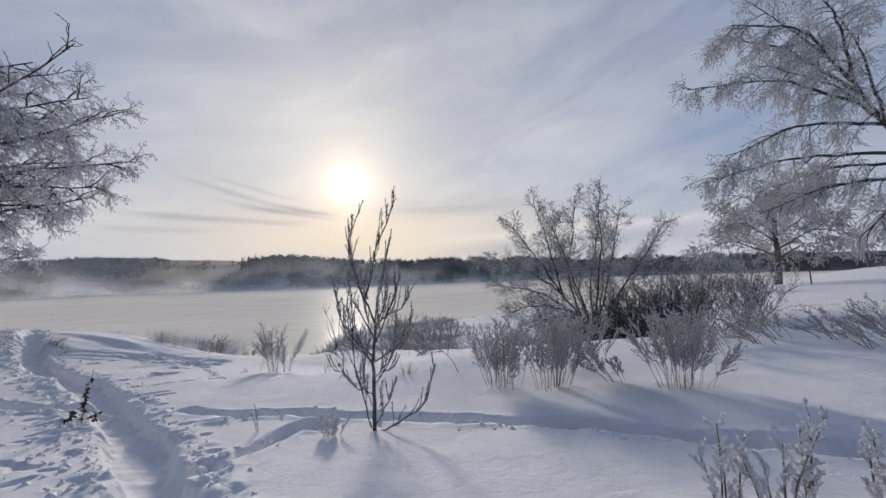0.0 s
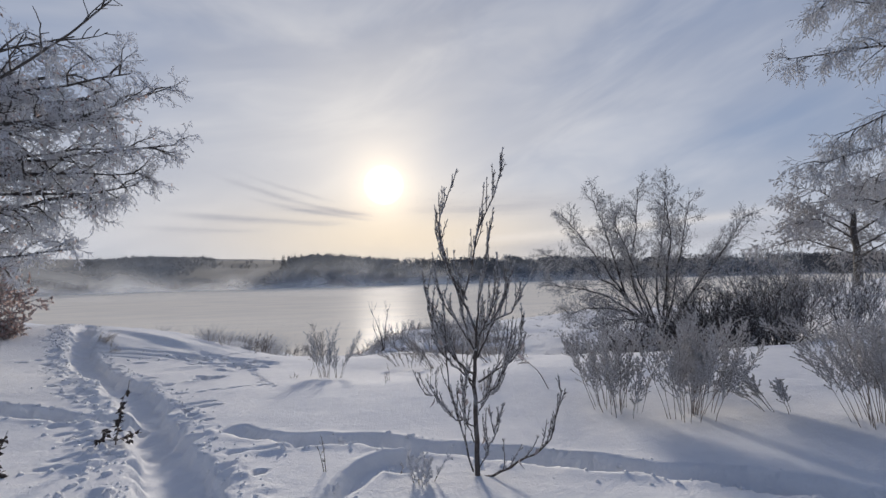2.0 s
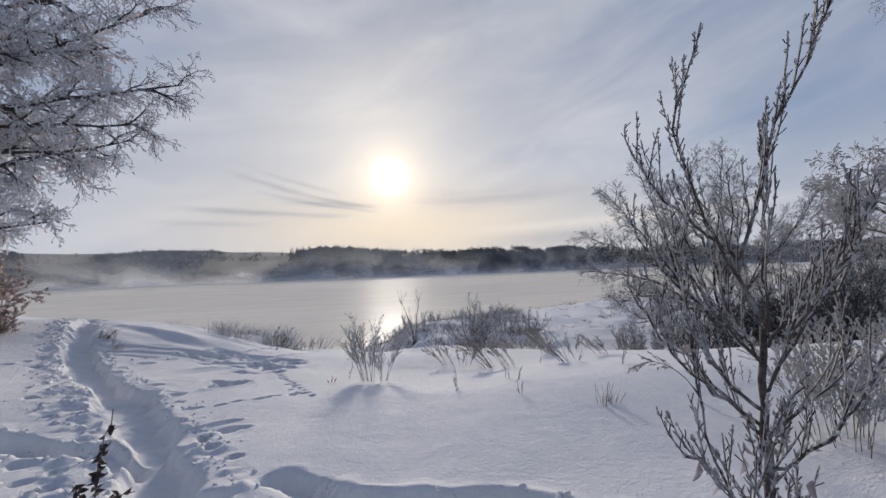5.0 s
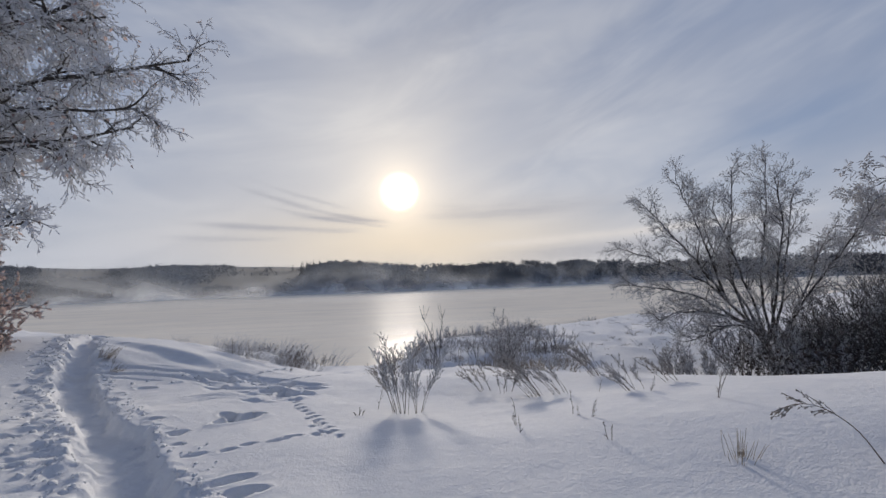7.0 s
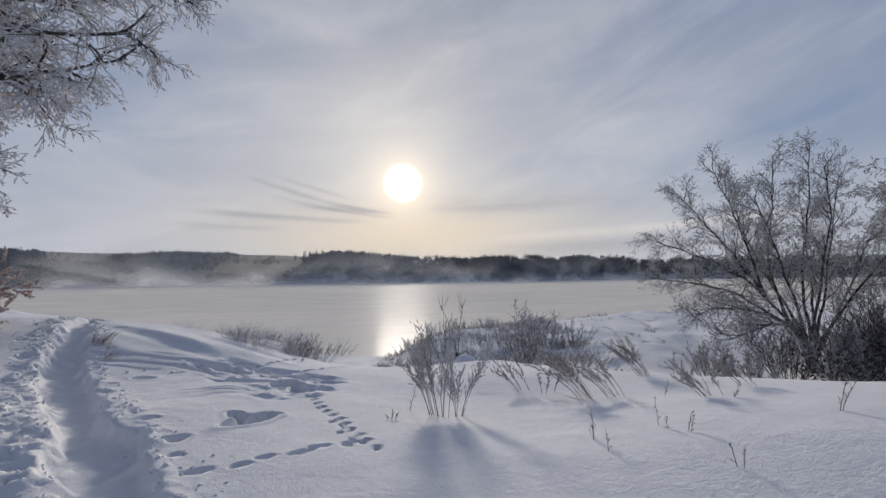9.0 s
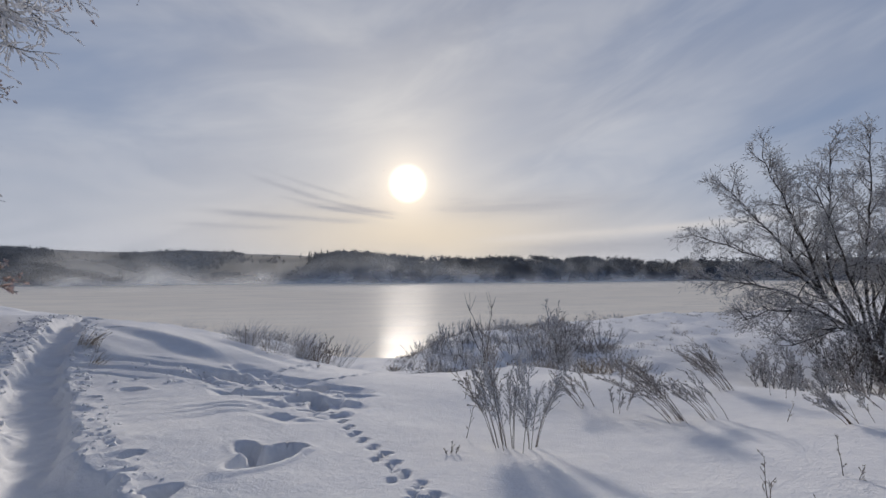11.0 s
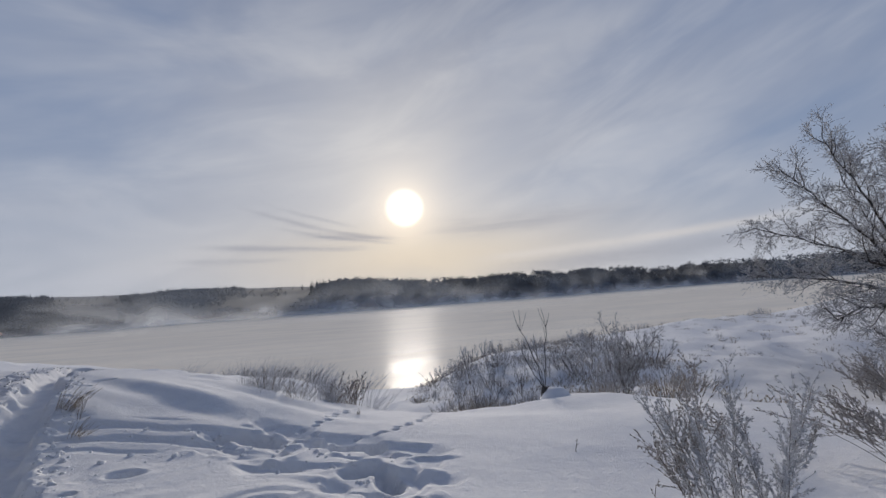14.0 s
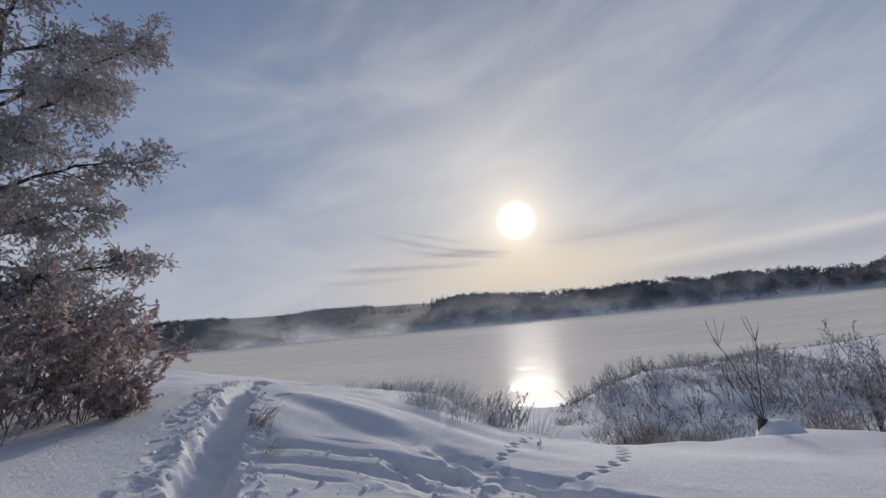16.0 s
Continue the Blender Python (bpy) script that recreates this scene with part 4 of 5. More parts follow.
def left_tree():
    at = on_snow(-11.6, 5.6, 0.1)
    limbs = [[(-11.4, 5.6, 2.2), (-8.4, 6.3, 3.4), (-5.2, 6.5, 4.3)], [(-11.5, 5.7, 1.7), (-8.4, 6.6, 2.5), (-6.05, 7.0, 3.0)], [(-11.4, 5.6, 2.9), (-8.0, 6.0, 4.0), (-5.6, 6.3, 4.45)],
             [(-11.4, 5.6, 2.6), (-9.2, 6.5, 3.2), (-5.25, 6.8, 3.55)], [(-11.5, 5.7, 1.5), (-9.0, 6.2, 1.7), (-6.7, 6.6, 1.95)], [(-11.5, 5.6, 2.3), (-8.6, 6.4, 3.1), (-5.9, 6.9, 3.15)], [(-11.5, 5.6, 2.5), (-8.4, 6.1, 3.7), (-6.0, 6.6, 3.95)],
             [(-11.5, 5.7, 3.2), (-9.8, 7.0, 4.2), (-7.9, 7.8, 4.9)], [(-11.5, 5.7, 1.6), (-9.4, 6.2, 2.4), (-7.2, 6.5, 2.6)], [(-11.5, 5.7, 1.9), (-8.6, 6.6, 2.8), (-6.4, 6.85, 2.85)],
             [(-11.5, 5.6, 2.9), (-8.9, 6.4, 3.9), (-6.5, 6.7, 4.3)], [(-11.5, 5.6, 3.3), (-9.2, 6.6, 4.4), (-7.2, 7.0, 4.9)], [(-11.5, 5.6, 2.4), (-8.9, 6.7, 3.4), (-6.3, 7.2, 3.7)], [(-11.5, 5.6, 2.2), (-9.6, 6.8, 2.9), (-7.6, 7.4, 3.4)],
             [(-11.5, 5.6, 1.4), (-9.8, 6.4, 2.0), (-7.9, 6.9, 2.3)], [(-11.5, 5.6, 3.1), (-8.7, 5.9, 4.4), (-6.4, 6.2, 5.0)], [(-11.5, 5.5, 2.6), (-9.0, 5.6, 3.4), (-6.8, 6.0, 3.7)], [(-11.6, 5.6, 3.0), (-13.0, 4.4, 4.4), (-14.2, 3.6, 5.0)], [(-11.6, 5.6, 4.2), (-12.0, 4.8, 5.8), (-12.4, 4.2, 7.0)]]
    e = build_tree("frosted_tree", at, "spreading leafless tree thick with grey hoar frost", rel([at, (-11.55, 5.6, 2.0), (-11.6, 5.6, 4.6)], at), 0.19, [rel(p, at) for p in limbs], 71,
                   (25, 0.85), (9, 0.34), (8, 0.095), (1, 0.04, 0.009), (0, 0, -0.05), 0.8, 0.05, leaves=0.03, leaf_size=0.055, fade=0.5, frost_mat=FROST, coat=0.0070)
    rng = np.random.default_rng(72)
    bare = Shape()
    main = sweep(rel([(-11.4, 5.5, 2.4), (-8.0, 5.0, 3.0), (-6.3, 4.9, 3.4), (-5.2, 4.9, 4.05), (-4.55, 4.9, 4.5)], at), 14, rng, 0.02)
    bare.tube(main, radii(main, 0.04, 0.008))
    for s2 in offshoots(rng, main, 11, 0.55, 1.0, 0.8, 0.75, 0.4, (0, 0, 0.05), 0.12, 5, 0.2):
        bare.tube(s2, radii(s2, 0.009, 0.005))
        for s3 in offshoots(rng, s2, 4, 0.2, 1.0, 0.9, 0.22, 0.3, (0, 0, 0.05), 0.15, 3, 0.1):
            bare.tube(s3, radii(s3, 0.006, 0.005), 3)
    bare.make("limb", BARK, e, "nearly bare limb")


def oak():
    at = on_snow(-15.6, 9.6, 0.1)
    rng = np.random.default_rng(73)
    trunk = rel([at, (-15.5, 9.6, 3.0), (-15.6, 9.7, 7.5)], at)
    limbs, low = [], []
    for i in range(17):
        k = i / 16
        z0 = 0.9 + 6.2 * k
        a = math.radians((40, -25, 10, 75, -60, 25, 150, -5, 55, 230, 15, -40, 35, 100, -15, 60, 5)[i])
        r = 2.2 + 0.3 * k + rng.uniform(-0.35, 0.3)
        tip = (-15.6 + math.cos(a) * r, 9.6 + math.sin(a) * r, z0 + rng.uniform(0.1, 1.0) + 0.4)
        mid = (-15.6 + math.cos(a) * r * 0.5, 9.6 + math.sin(a) * r * 0.5, z0 + 0.5)
        limbs.append(rel([(-15.55, 9.6, z0 - 0.2), mid, tip], at))
    build_tree("oak_tree", at, "young oak with frosted twigs and brown leaves", trunk, 0.17, limbs, 74, (21, 0.85), (8, 0.36), (5, 0.16), (2, 0.05, 0.013),
               (0, 0, -0.02), 0.5, 0.04, leaves=0.45, leaf_size=0.09, frost_mat=FROST_DIM, coat=0.011, leaf_mat=LEAF_FROST)
    # thicket of low leafy shoots at its foot
    for i, (x, y, h, w) in enumerate(((-12.5, 10.35, 0.42, 0.45), (-12.9, 10.1, 1.5, 1.1), (-13.6, 10.2, 2.3, 1.3), (-13.0, 9.2, 1.7, 1.2), (-14.2, 9.5, 2.5, 1.3), (-13.8, 10.8, 1.4, 0.9), (-14.8, 10.7, 2.3, 1.2), (-13.5, 9.7, 1.8, 1.1), (-14.6, 9.0, 2.4, 1.2))):
        rng = np.random.default_rng(80 + i)
        e = thing("oak_shoots", on_snow(x, y, 0.05), "low oak shoots with frosted reddish-brown dead leaves", "shrub", "shoots under the oak")
        for k in range(11):
            a = rng.uniform(0, 6.28)
            st, lf, rm = Shape(), Shape(), Shape()
            foot = np.array((math.cos(a), math.sin(a), 0)) * w * 0.35 * rng.uniform(0, 1)
            main = wander(rng, foot, (math.cos(a) * 0.42, math.sin(a) * 0.42, 0.9), h * rng.uniform(0.8, 1.15), 8, 0.12)
            st.tube(main, radii(main, 0.011, 0.004))
            for s2 in offshoots(rng, main, 9, 0.12, 1.0, 1.1, 0.42, 0.4, (0, 0, -0.02), 0.15, 4):
                lf.tube(s2, radii(s2, 0.005, 0.003), 3)
                for q in range(9):
                    p, d = along(s2, rng.uniform(0.2, 1.0))
                    lf.leaf(p, d * 0.5 + rng.normal(0, 0.5, 3) + (0, 0, -0.6), rng.uniform(0.05, 0.10), 0.024, rng)
                frost_along(rm, rng, s2, 16, 0.06, 0.012, 0.4)
            o = st.make("shoot", STEM, e)
            lf.make("foliage", LEAF_BROWN, o, "dead brown leaves", "stuff")
            rm.make("rime", FROST_GREY, o, "hoar frost", "stuff", smooth=False)


def willow():
    at = (6.7, 17.7, float(land(6.7, 17.7)) - 0.1)
    fork, knee = (5.9, 17.6, -0.35), (5.2, 17.5, 0.45)
    limbs = [[fork, (4.6, 17.5, 1.2), (3.2, 17.9, 2.0), (2.0, 18.1, 2.5)], [knee, (4.3, 17.6, 2.0), (3.5, 17.9, 3.3), (2.95, 18.1, 4.1)], [knee, (4.7, 17.6, 2.4), (4.5, 18.0, 3.8), (4.2, 18.2, 4.9)],
             [fork, (5.4, 17.8, 1.6), (5.9, 18.1, 3.4), (6.1, 18.3, 5.3)], [(6.5, 17.7, -0.9), (6.4, 17.9, 1.2), (7.0, 18.2, 3.2), (7.35, 18.5, 5.75)], [(6.6, 17.7, -1.1), (7.2, 18.0, 0.9), (7.8, 18.4, 2.8), (8.3, 18.7, 4.7)],
             [(6.7, 17.7, -1.2), (7.8, 18.0, 0.6), (8.7, 18.5, 1.9), (9.5, 19.0, 2.9)], [fork, (4.4, 17.2, 0.2), (3.3, 16.9, 0.2), (2.7, 16.8, -0.1)], [(6.2, 17.6, -0.7), (5.2, 16.8, -0.2), (4.2, 16.2, -0.3), (3.3, 15.9, -0.6)],
             [(6.4, 17.7, -0.8), (5.6, 17.2, 1.0), (5.0, 16.9, 2.6), (4.6, 16.8, 3.6)], [(6.5, 17.7, -0.8), (6.6, 17.2, 1.5), (6.7, 16.9, 3.2), (6.4, 16.7, 4.5)], [(6.7, 17.7, -1.0), (7.6, 17.2, 1.0), (8.6, 16.9, 2.4), (9.3, 16.8, 3.8)],
             [(6.3, 17.7, -0.6), (5.7, 18.6, 1.6), (5.5, 19.3, 3.4), (5.4, 19.6, 4.7)], [(6.7, 17.8, -1.0), (7.4, 18.9, 1.2), (7.9, 19.8, 3.0), (8.2, 20.3, 4.6)], [fork, (4.2, 17.9, 0.8), (3.1, 18.4, 1.0), (2.3, 18.6, 1.1)]]
    build_tree("willow", at, "wide-spreading leafless willow, twigs rimed with frost", rel([at, (6.3, 17.7, -0.9), fork], at), 0.19, [rel([(x, y, -1 + (z + 1) * 0.95) for x, y, z in p], at) for p in limbs], 91,
               (21, 1.05), (8, 0.46), (7, 0.17), (1, 0.07, 0.011), (0, 0, 0.01), 0.0, 0.047, frost_mat=FROST_GREY, up=0.06, coat=0.0070)


def birch():
    at = on_snow(17.2, 11.6, 0.1)
    fork = (13.9, 12.1, 5.3)
    limbs = [[fork, (12.3, 12.1, 7.8), (9.5, 12.0, 9.8)], [(13.3, 12.1, 6.3), (10.5, 12.1, 7.3), (7.6, 12.1, 7.0)], [(13.6, 12.1, 5.8), (11.0, 12.2, 5.9), (8.9, 12.3, 4.9)], [(14.2, 12.1, 4.9), (11.2, 12.6, 5.0), (8.2, 12.4, 4.2)],
             [(14.8, 12.0, 4.2), (12.4, 12.8, 4.1), (10.2, 13.0, 3.2)], [(12.8, 12.1, 7.0), (12.6, 12.3, 9.4), (12.0, 12.6, 11.0)], [(13.6, 12.1, 5.8), (13.9, 12.8, 8.4), (13.6, 13.4, 10.5)], [(15.2, 11.9, 3.6), (13.4, 11.7, 3.4), (12.0, 11.5, 2.4)],
             [(13.8, 12.1, 5.6), (11.8, 11.6, 6.8), (9.6, 11.2, 7.2)], [(12.9, 12.1, 6.8), (11.0, 12.5, 8.6), (9.0, 12.8, 9.0)], [(12.9, 12.1, 6.9), (10.9, 11.6, 8.6), (8.6, 11.4, 8.6)], [(14.4, 12.0, 4.6), (13.0, 13.4, 4.8), (11.4, 14.4, 4.2)]]
    build_tree("birch", at, "leaning birch with hanging twigs white with hoar frost", rel([at, (15.6, 11.9, 3.0), fork], at), 0.2, [rel(p, at) for p in limbs], 95,
               (18, 1.2), (8, 0.6), (7, 0.24), (1, 0.08, 0.014), (0, 0, -0.18), 0.6, 0.06, frost_mat=FROST_MID, coat=0.010)


def far_tree(x, y, h, w, seed, label):
    at = (x, y, float(land(x, y)) - 0.1)
    rng = np.random.default_rng(seed)
    limbs = []
    for i in range(11):
        a, k = i * 2.4 + rng.uniform(-0.3, 0.3), i / 10
        r = w * (0.55 - 0.3 * k)
        z0 = h * (0.28 + 0.5 * k)
        limbs.append([(0, 0, z0 * 0.85), (math.cos(a) * r * 0.55, math.sin(a) * r * 0.55, z0 + h * 0.12), (math.cos(a) * r, math.sin(a) * r, z0 + h * (0.16 if k > 0.4 else 0.02))])
    build_tree("far_tree", at, label, [(0, 0, 0), (0.1, 0, h * 0.4), (0, 0.1, h * 0.9)], 0.32, limbs, seed, (12, w * 0.22), (7, w * 0.10), (4, 0.5), (2, 0.30, 0.05), (0, 0, -0.06), 0.5, 0.09, coat=0.035, frost_mat=FROST_DIM)


left_tree()
oak()
willow()
birch()
far_tree(31.5, 38.2, 10.2, 12.5, 101, "large frosted tree with a dark trunk, standing in snow")


def sapling():
    at = on_snow(-0.70, 4.06, 0.05)
    rng = np.random.default_rng(111)
    e = thing("sapling", at, "slender leafless sapling with rimed upright twigs in snow", "sapling")
    def flat(points, depth):
        n = len(points)
        return [(x, depth * i / (n - 1), z * 0.94) for i, (x, z) in enumerate(points)]
    trunk = sweep(flat([(0, 0), (0.0, 0.4), (-0.01, 0.78), (0.015, 1.15)], 0.03), 12, rng, 0.004)
    t = Shape()
    t.tube(trunk, radii(trunk, 0.021, 0.012), 7)
    t.make("trunk", SAPLING_BARK, e, "thin dark trunk")
    parts = [([(0.015, 1.15), (-0.08, 1.38), (-0.22, 1.74), (-0.28, 2.05), (-0.14, 2.38)], 0.08, 0.013, 9), ([(-0.08, 1.38), (0.0, 1.7), (0.03, 1.98), (0.14, 2.14), (0.25, 2.46)], -0.1, 0.011, 9),
             ([(0.015, 1.15), (0.05, 1.5), (0.1, 1.78), (0.13, 2.0)], 0.16, 0.010, 6), ([(0.02, 0.95), (0.12, 1.2), (0.22, 1.42), (0.28, 1.66)], -0.14, 0.010, 6), ([(0.02, 0.76), (0.2, 0.87), (0.33, 0.95), (0.36, 1.22)], 0.12, 0.010, 6),
             ([(0.03, 0.04), (0.2, 0.11), (0.38, 0.22), (0.53, 0.36), (0.6, 0.74)], -0.12, 0.011, 5), ([(-0.01, 0.82), (-0.2, 1.0), (-0.32, 1.24), (-0.33, 1.52)], -0.1, 0.010, 6), ([(-0.03, 0.08), (-0.1, 0.4), (-0.2, 0.62), (-0.22, 1.0), (-0.25, 1.45)], 0.1, 0.009, 4),
             ([(-0.01, 0.75), (-0.2, 0.9), (-0.32, 1.06), (-0.33, 1.3)], 0.14, 0.009, 4), ([(-0.01, 0.42), (-0.16, 0.5), (-0.28, 0.66), (-0.36, 0.7)], -0.12, 0.007, 3), ([(0.0, 0.6), (0.14, 0.72), (0.2, 0.9), (0.24, 1.1)], -0.2, 0.008, 5),
             ([(0.0, 0.5), (0.08, 0.62), (0.18, 0.66)], 0.18, 0.006, 3), ([(0.0, 1.0), (-0.08, 1.2), (-0.1, 1.45), (-0.14, 1.6)], 0.2, 0.008, 5), ([(0.0, 0.9), (0.04, 1.15), (0.16, 1.4), (0.18, 1.62)], -0.24, 0.008, 5),
             ([(0.02, 0.12), (0.12, 0.3), (0.17, 0.46)], 0.12, 0.006, 2), ([(0.01, 1.08), (0.12, 1.24), (0.3, 1.3), (0.38, 1.5)], 0.05, 0.008, 4), ([(-0.02, 0.3), (-0.08, 0.5), (-0.09, 0.75), (-0.05, 0.9)], -0.15, 0.007, 4),
             ([(0.0, 1.0), (-0.16, 1.25), (-0.28, 1.42), (-0.34, 1.66)], 0.40, 0.009, 4), ([(-0.05, 1.4), (-0.18, 1.62), (-0.28, 1.8), (-0.32, 2.04)], 0.40, 0.009, 4), ([(0.0, 0.7), (-0.16, 0.95), (-0.3, 1.1), (-0.36, 1.34)], 0.40, 0.009, 4)]
    for pts, depth, rad, count in parts:
        s, f = Shape(), Shape()
        main = sweep(flat(pts, depth), 14, rng, 0.006)
        s.tube(main, radii(main, rad * 0.8, 0.0038))
        for s2 in offshoots(rng, main, count + 6, 0.12, 1.0, 0.5, 0.28, 0.45, (0, 0, 0.16), 0.07, 6, 0.6):
            s.tube(s2, radii(s2, 0.0031, 0.0020), 4)
            for s3 in offshoots(rng, s2, 4, 0.15, 1.0, 0.8, 0.04, 0.2, (0, 0, 0.08), 0.1, 2, 0.3):
                s.tube(s3, radii(s3, 0.0024, 0.0026), 3)
            f.tube(s2 + (-0.0025, 0.0, 0.003), radii(s2, 0.0024, 0.0022), 3)
            frost_along(f, rng, s2, 9, 0.022, 0.0058, -0.3)
            f.flake(s2[-1], s2[-1] - s2[-2], 0.022, 0.0065, rng)
        frost_along(f, rng, main, 60, 0.028, 0.0065, -0.3)
        o = s.make("branch", SAPLING_BARK, e)
        f.make("rime", FROST_GREY, o, "patchy rime and buds", "stuff", smooth=False)
    for x, y, z in ((-0.26, 0.05, 1.02), (0.33, 0.08, 0.92), (-0.12, -0.04, 0.68), (0.1, -0.05, 0.55), (-0.3, -0.08, 0.62), (0.42, -0.07, 0.28), (-0.07, 0.05, 0.58), (0.2, 0.06, 0.85), (0.05, 0.05, 0.3), (0.3, -0.05, 0.2), (-0.18, 0.04, 0.5), (0.36, 0.08, 1.0)):
        lf = Shape()
        lf.leaf((x, y, z), (rng.normal(0, 0.3), rng.normal(0, 0.3), -1), rng.uniform(0.05, 0.075), 0.018, rng)
        lf.make("leaf", LEAF_FROST, e, "curled dead leaf")


sapling()


# ---- shrubs and weeds ----
def weed(name, at, label, category, group, seed, stems, height, spread, lean=(0, 0, 0), side=(9, 0.22), head=(6, 0.030, 0.007), mats=None, foot=0.16, bend=0.05, top=0.25, rad=0.0055, droop=-0.2, arch=0.03):
    """A clump of dead stems with rimed side shoots and seed heads."""
    stem_mat, head_mat = mats or (STEM, SEED)
    rng = np.random.default_rng(seed)
    e = thing(name, at, label, category, group)
    for k in range(stems):
        a, r = rng.uniform(0, 6.28), rng.uniform(0.1, 1.0)
        p = np.array((math.cos(a), math.sin(a), 0)) * foot * r
        d = np.array((math.cos(a) * spread * r, math.sin(a) * spread * r, 1.0)) + lean
        tall = height * rng.uniform(0.62, 1.08)
        main = wander(rng, p - (0, 0, 0.02), d, tall, 9, bend, np.array(lean) * 0.10 + np.array((math.cos(a), math.sin(a), 0)) * arch * r)
        s, f = Shape(), Shape()
        s.tube(main, radii(main, rad, rad * 0.45), 4)
        for s2 in offshoots(rng, main, side[0], top, 1.0, 0.75, side[1] * height, 0.45, np.array(lean) * 0.1, 0.12, 3, 0.3):
            f.tube(s2, radii(s2, rad * 0.5, rad * 0.38), 3)
            frost_along(f, rng, s2, head[0], head[1], head[2], droop)
        frost_along(f, rng, main[5:], head[0], head[1], head[2], droop)
        o = s.make("stem", stem_mat, e)
        f.make("seed_head", head_mat, o, "rimed seed heads", "stuff", smooth=False)
    return e


GREY, DIM = (STEM, RIME_BROWN), (STEM, SEED)
FROSTY = "frosted brown weed bush of many thin stems in snow"
FULL = dict(side=(22, 0.21), head=(15, 0.021, 0.0056), rad=0.0034, mats=GREY, top=0.38, bend=0.06)
for x, y, stems, tall, spread, lean, foot, label in ((0.80, 5.55, 30, 0.86, 0.24, 0.0, 0.24, FROSTY), (1.40, 5.28, 36, 0.95, 0.24, 0.03, 0.28, FROSTY), (2.72, 4.72, 40, 0.88, 0.30, 0.0, 0.27, FROSTY),
                                                     (2.20, 5.25, 7, 0.6, 0.3, -0.45, 0.12, "small leaning frosted weed bush"), (2.05, 5.95, 9, 0.8, 0.25, 0.0, 0.16, "thin pale frosted weed bush"), (1.85, 6.0, 12, 0.85, 0.25, 0.05, 0.2, "thin pale frosted weed bush")):
    weed("weed_bush", on_snow(x, y), label, "bush", "frosted weed bushes", 121 + int(x * 10), stems, tall, spread, (lean, 0, 0), foot=foot, arch=0.045, **FULL)
PLUME = dict(side=(30, 0.19), head=(12, 0.020, 0.0046), rad=0.0034, droop=0.2)
weed("wormwood", on_snow(-3.58, 8.66), "tall frosted wormwood clump with feathery tops", "weed", "", 131, 9, 1.0, 0.24, (-0.06, 0, 0), foot=0.13, top=0.32, mats=(STEM, FROST_MID), **PLUME)
weed("wormwood", on_snow(-3.40, 8.78), "frosted wormwood with leaning feathery plumes", "weed", "", 132, 6, 0.92, 0.26, (0.06, -0.05, 0), foot=0.10, top=0.34, mats=(STEM, FROST_MID), **PLUME)
weed("wormwood", on_snow(-3.68, 8.85), "feathery wormwood plume leaning with the wind", "weed", "", 133, 4, 1.12, 0.12, (-0.16, -0.05, 0), foot=0.08, top=0.45, mats=DIM, **PLUME)
for i, (x, y, n, h, l) in enumerate(((-2.52, 10.7, 7, 0.75, -0.5), (-2.2, 10.55, 5, 0.62, 0.1), (-1.66, 9.95, 15, 1.15, -0.58), (-1.28, 9.9, 9, 0.85, -0.45), (-0.38, 11.5, 14, 1.1, -0.55), (-0.42, 9.3, 9, 0.7, -0.55), (0.35, 9.9, 6, 0.7, -0.6), (-0.05, 10.9, 3, 0.5, 0.0))):
    weed("leaning_weed", on_snow(x, y), "clump of dry frosted weeds, bent over by wind", "weed", "bent weeds along the brow", 140 + i, max(4, int(n * 1.1)), h * 0.82, 0.13, (l, 0.05, 0), side=(15, 0.16), head=(10, 0.021, 0.0044), foot=0.17, mats=GREY if i % 2 else DIM, top=0.42, rad=0.0034)
for i, (x, y, n, h, l) in enumerate(((4.9, 7.3, 10, 1.0, -0.55), (5.6, 7.0, 12, 1.1, -0.6), (6.3, 7.7, 12, 1.15, -0.6), (7.0, 7.4, 11, 1.15, -0.75), (6.6, 6.3, 12, 1.1, -0.7), (7.6, 6.8, 12, 1.2, -0.7), (5.2, 8.8, 10, 1.0, -0.5), (8.4, 7.6, 10, 1.2, -0.6), (4.2, 6.3, 7, 0.8, -0.5), (7.2, 9.2, 10, 1.1, -0.5))):
    weed("leaning_weed", on_snow(x, y), "pale frosted weeds bowed low over the snow", "weed", "bowed weeds on the flat", 160 + i, int(n * 0.85), h * 0.8, 0.25, (l, 0.0, -0.1), side=(15, 0.18), head=(11, 0.026, 0.006), foot=0.3, mats=GREY, top=0.35, bend=0.08)
for i, (x, y, h) in enumerate(((1.35, 2.02, 0.62), (1.58, 1.98, 0.6), (1.78, 2.02, 0.55), (2.05, 1.98, 0.58))):
    weed("frosted_weed", on_snow(x, y), "stiff weed thickly coated with frost", "weed", "thickly frosted weeds", 175 + i, 4, h, 0.14, side=(9, 0.18), head=(18, 0.024, 0.0075), foot=0.06, mats=(STEM, FROST), rad=0.008)
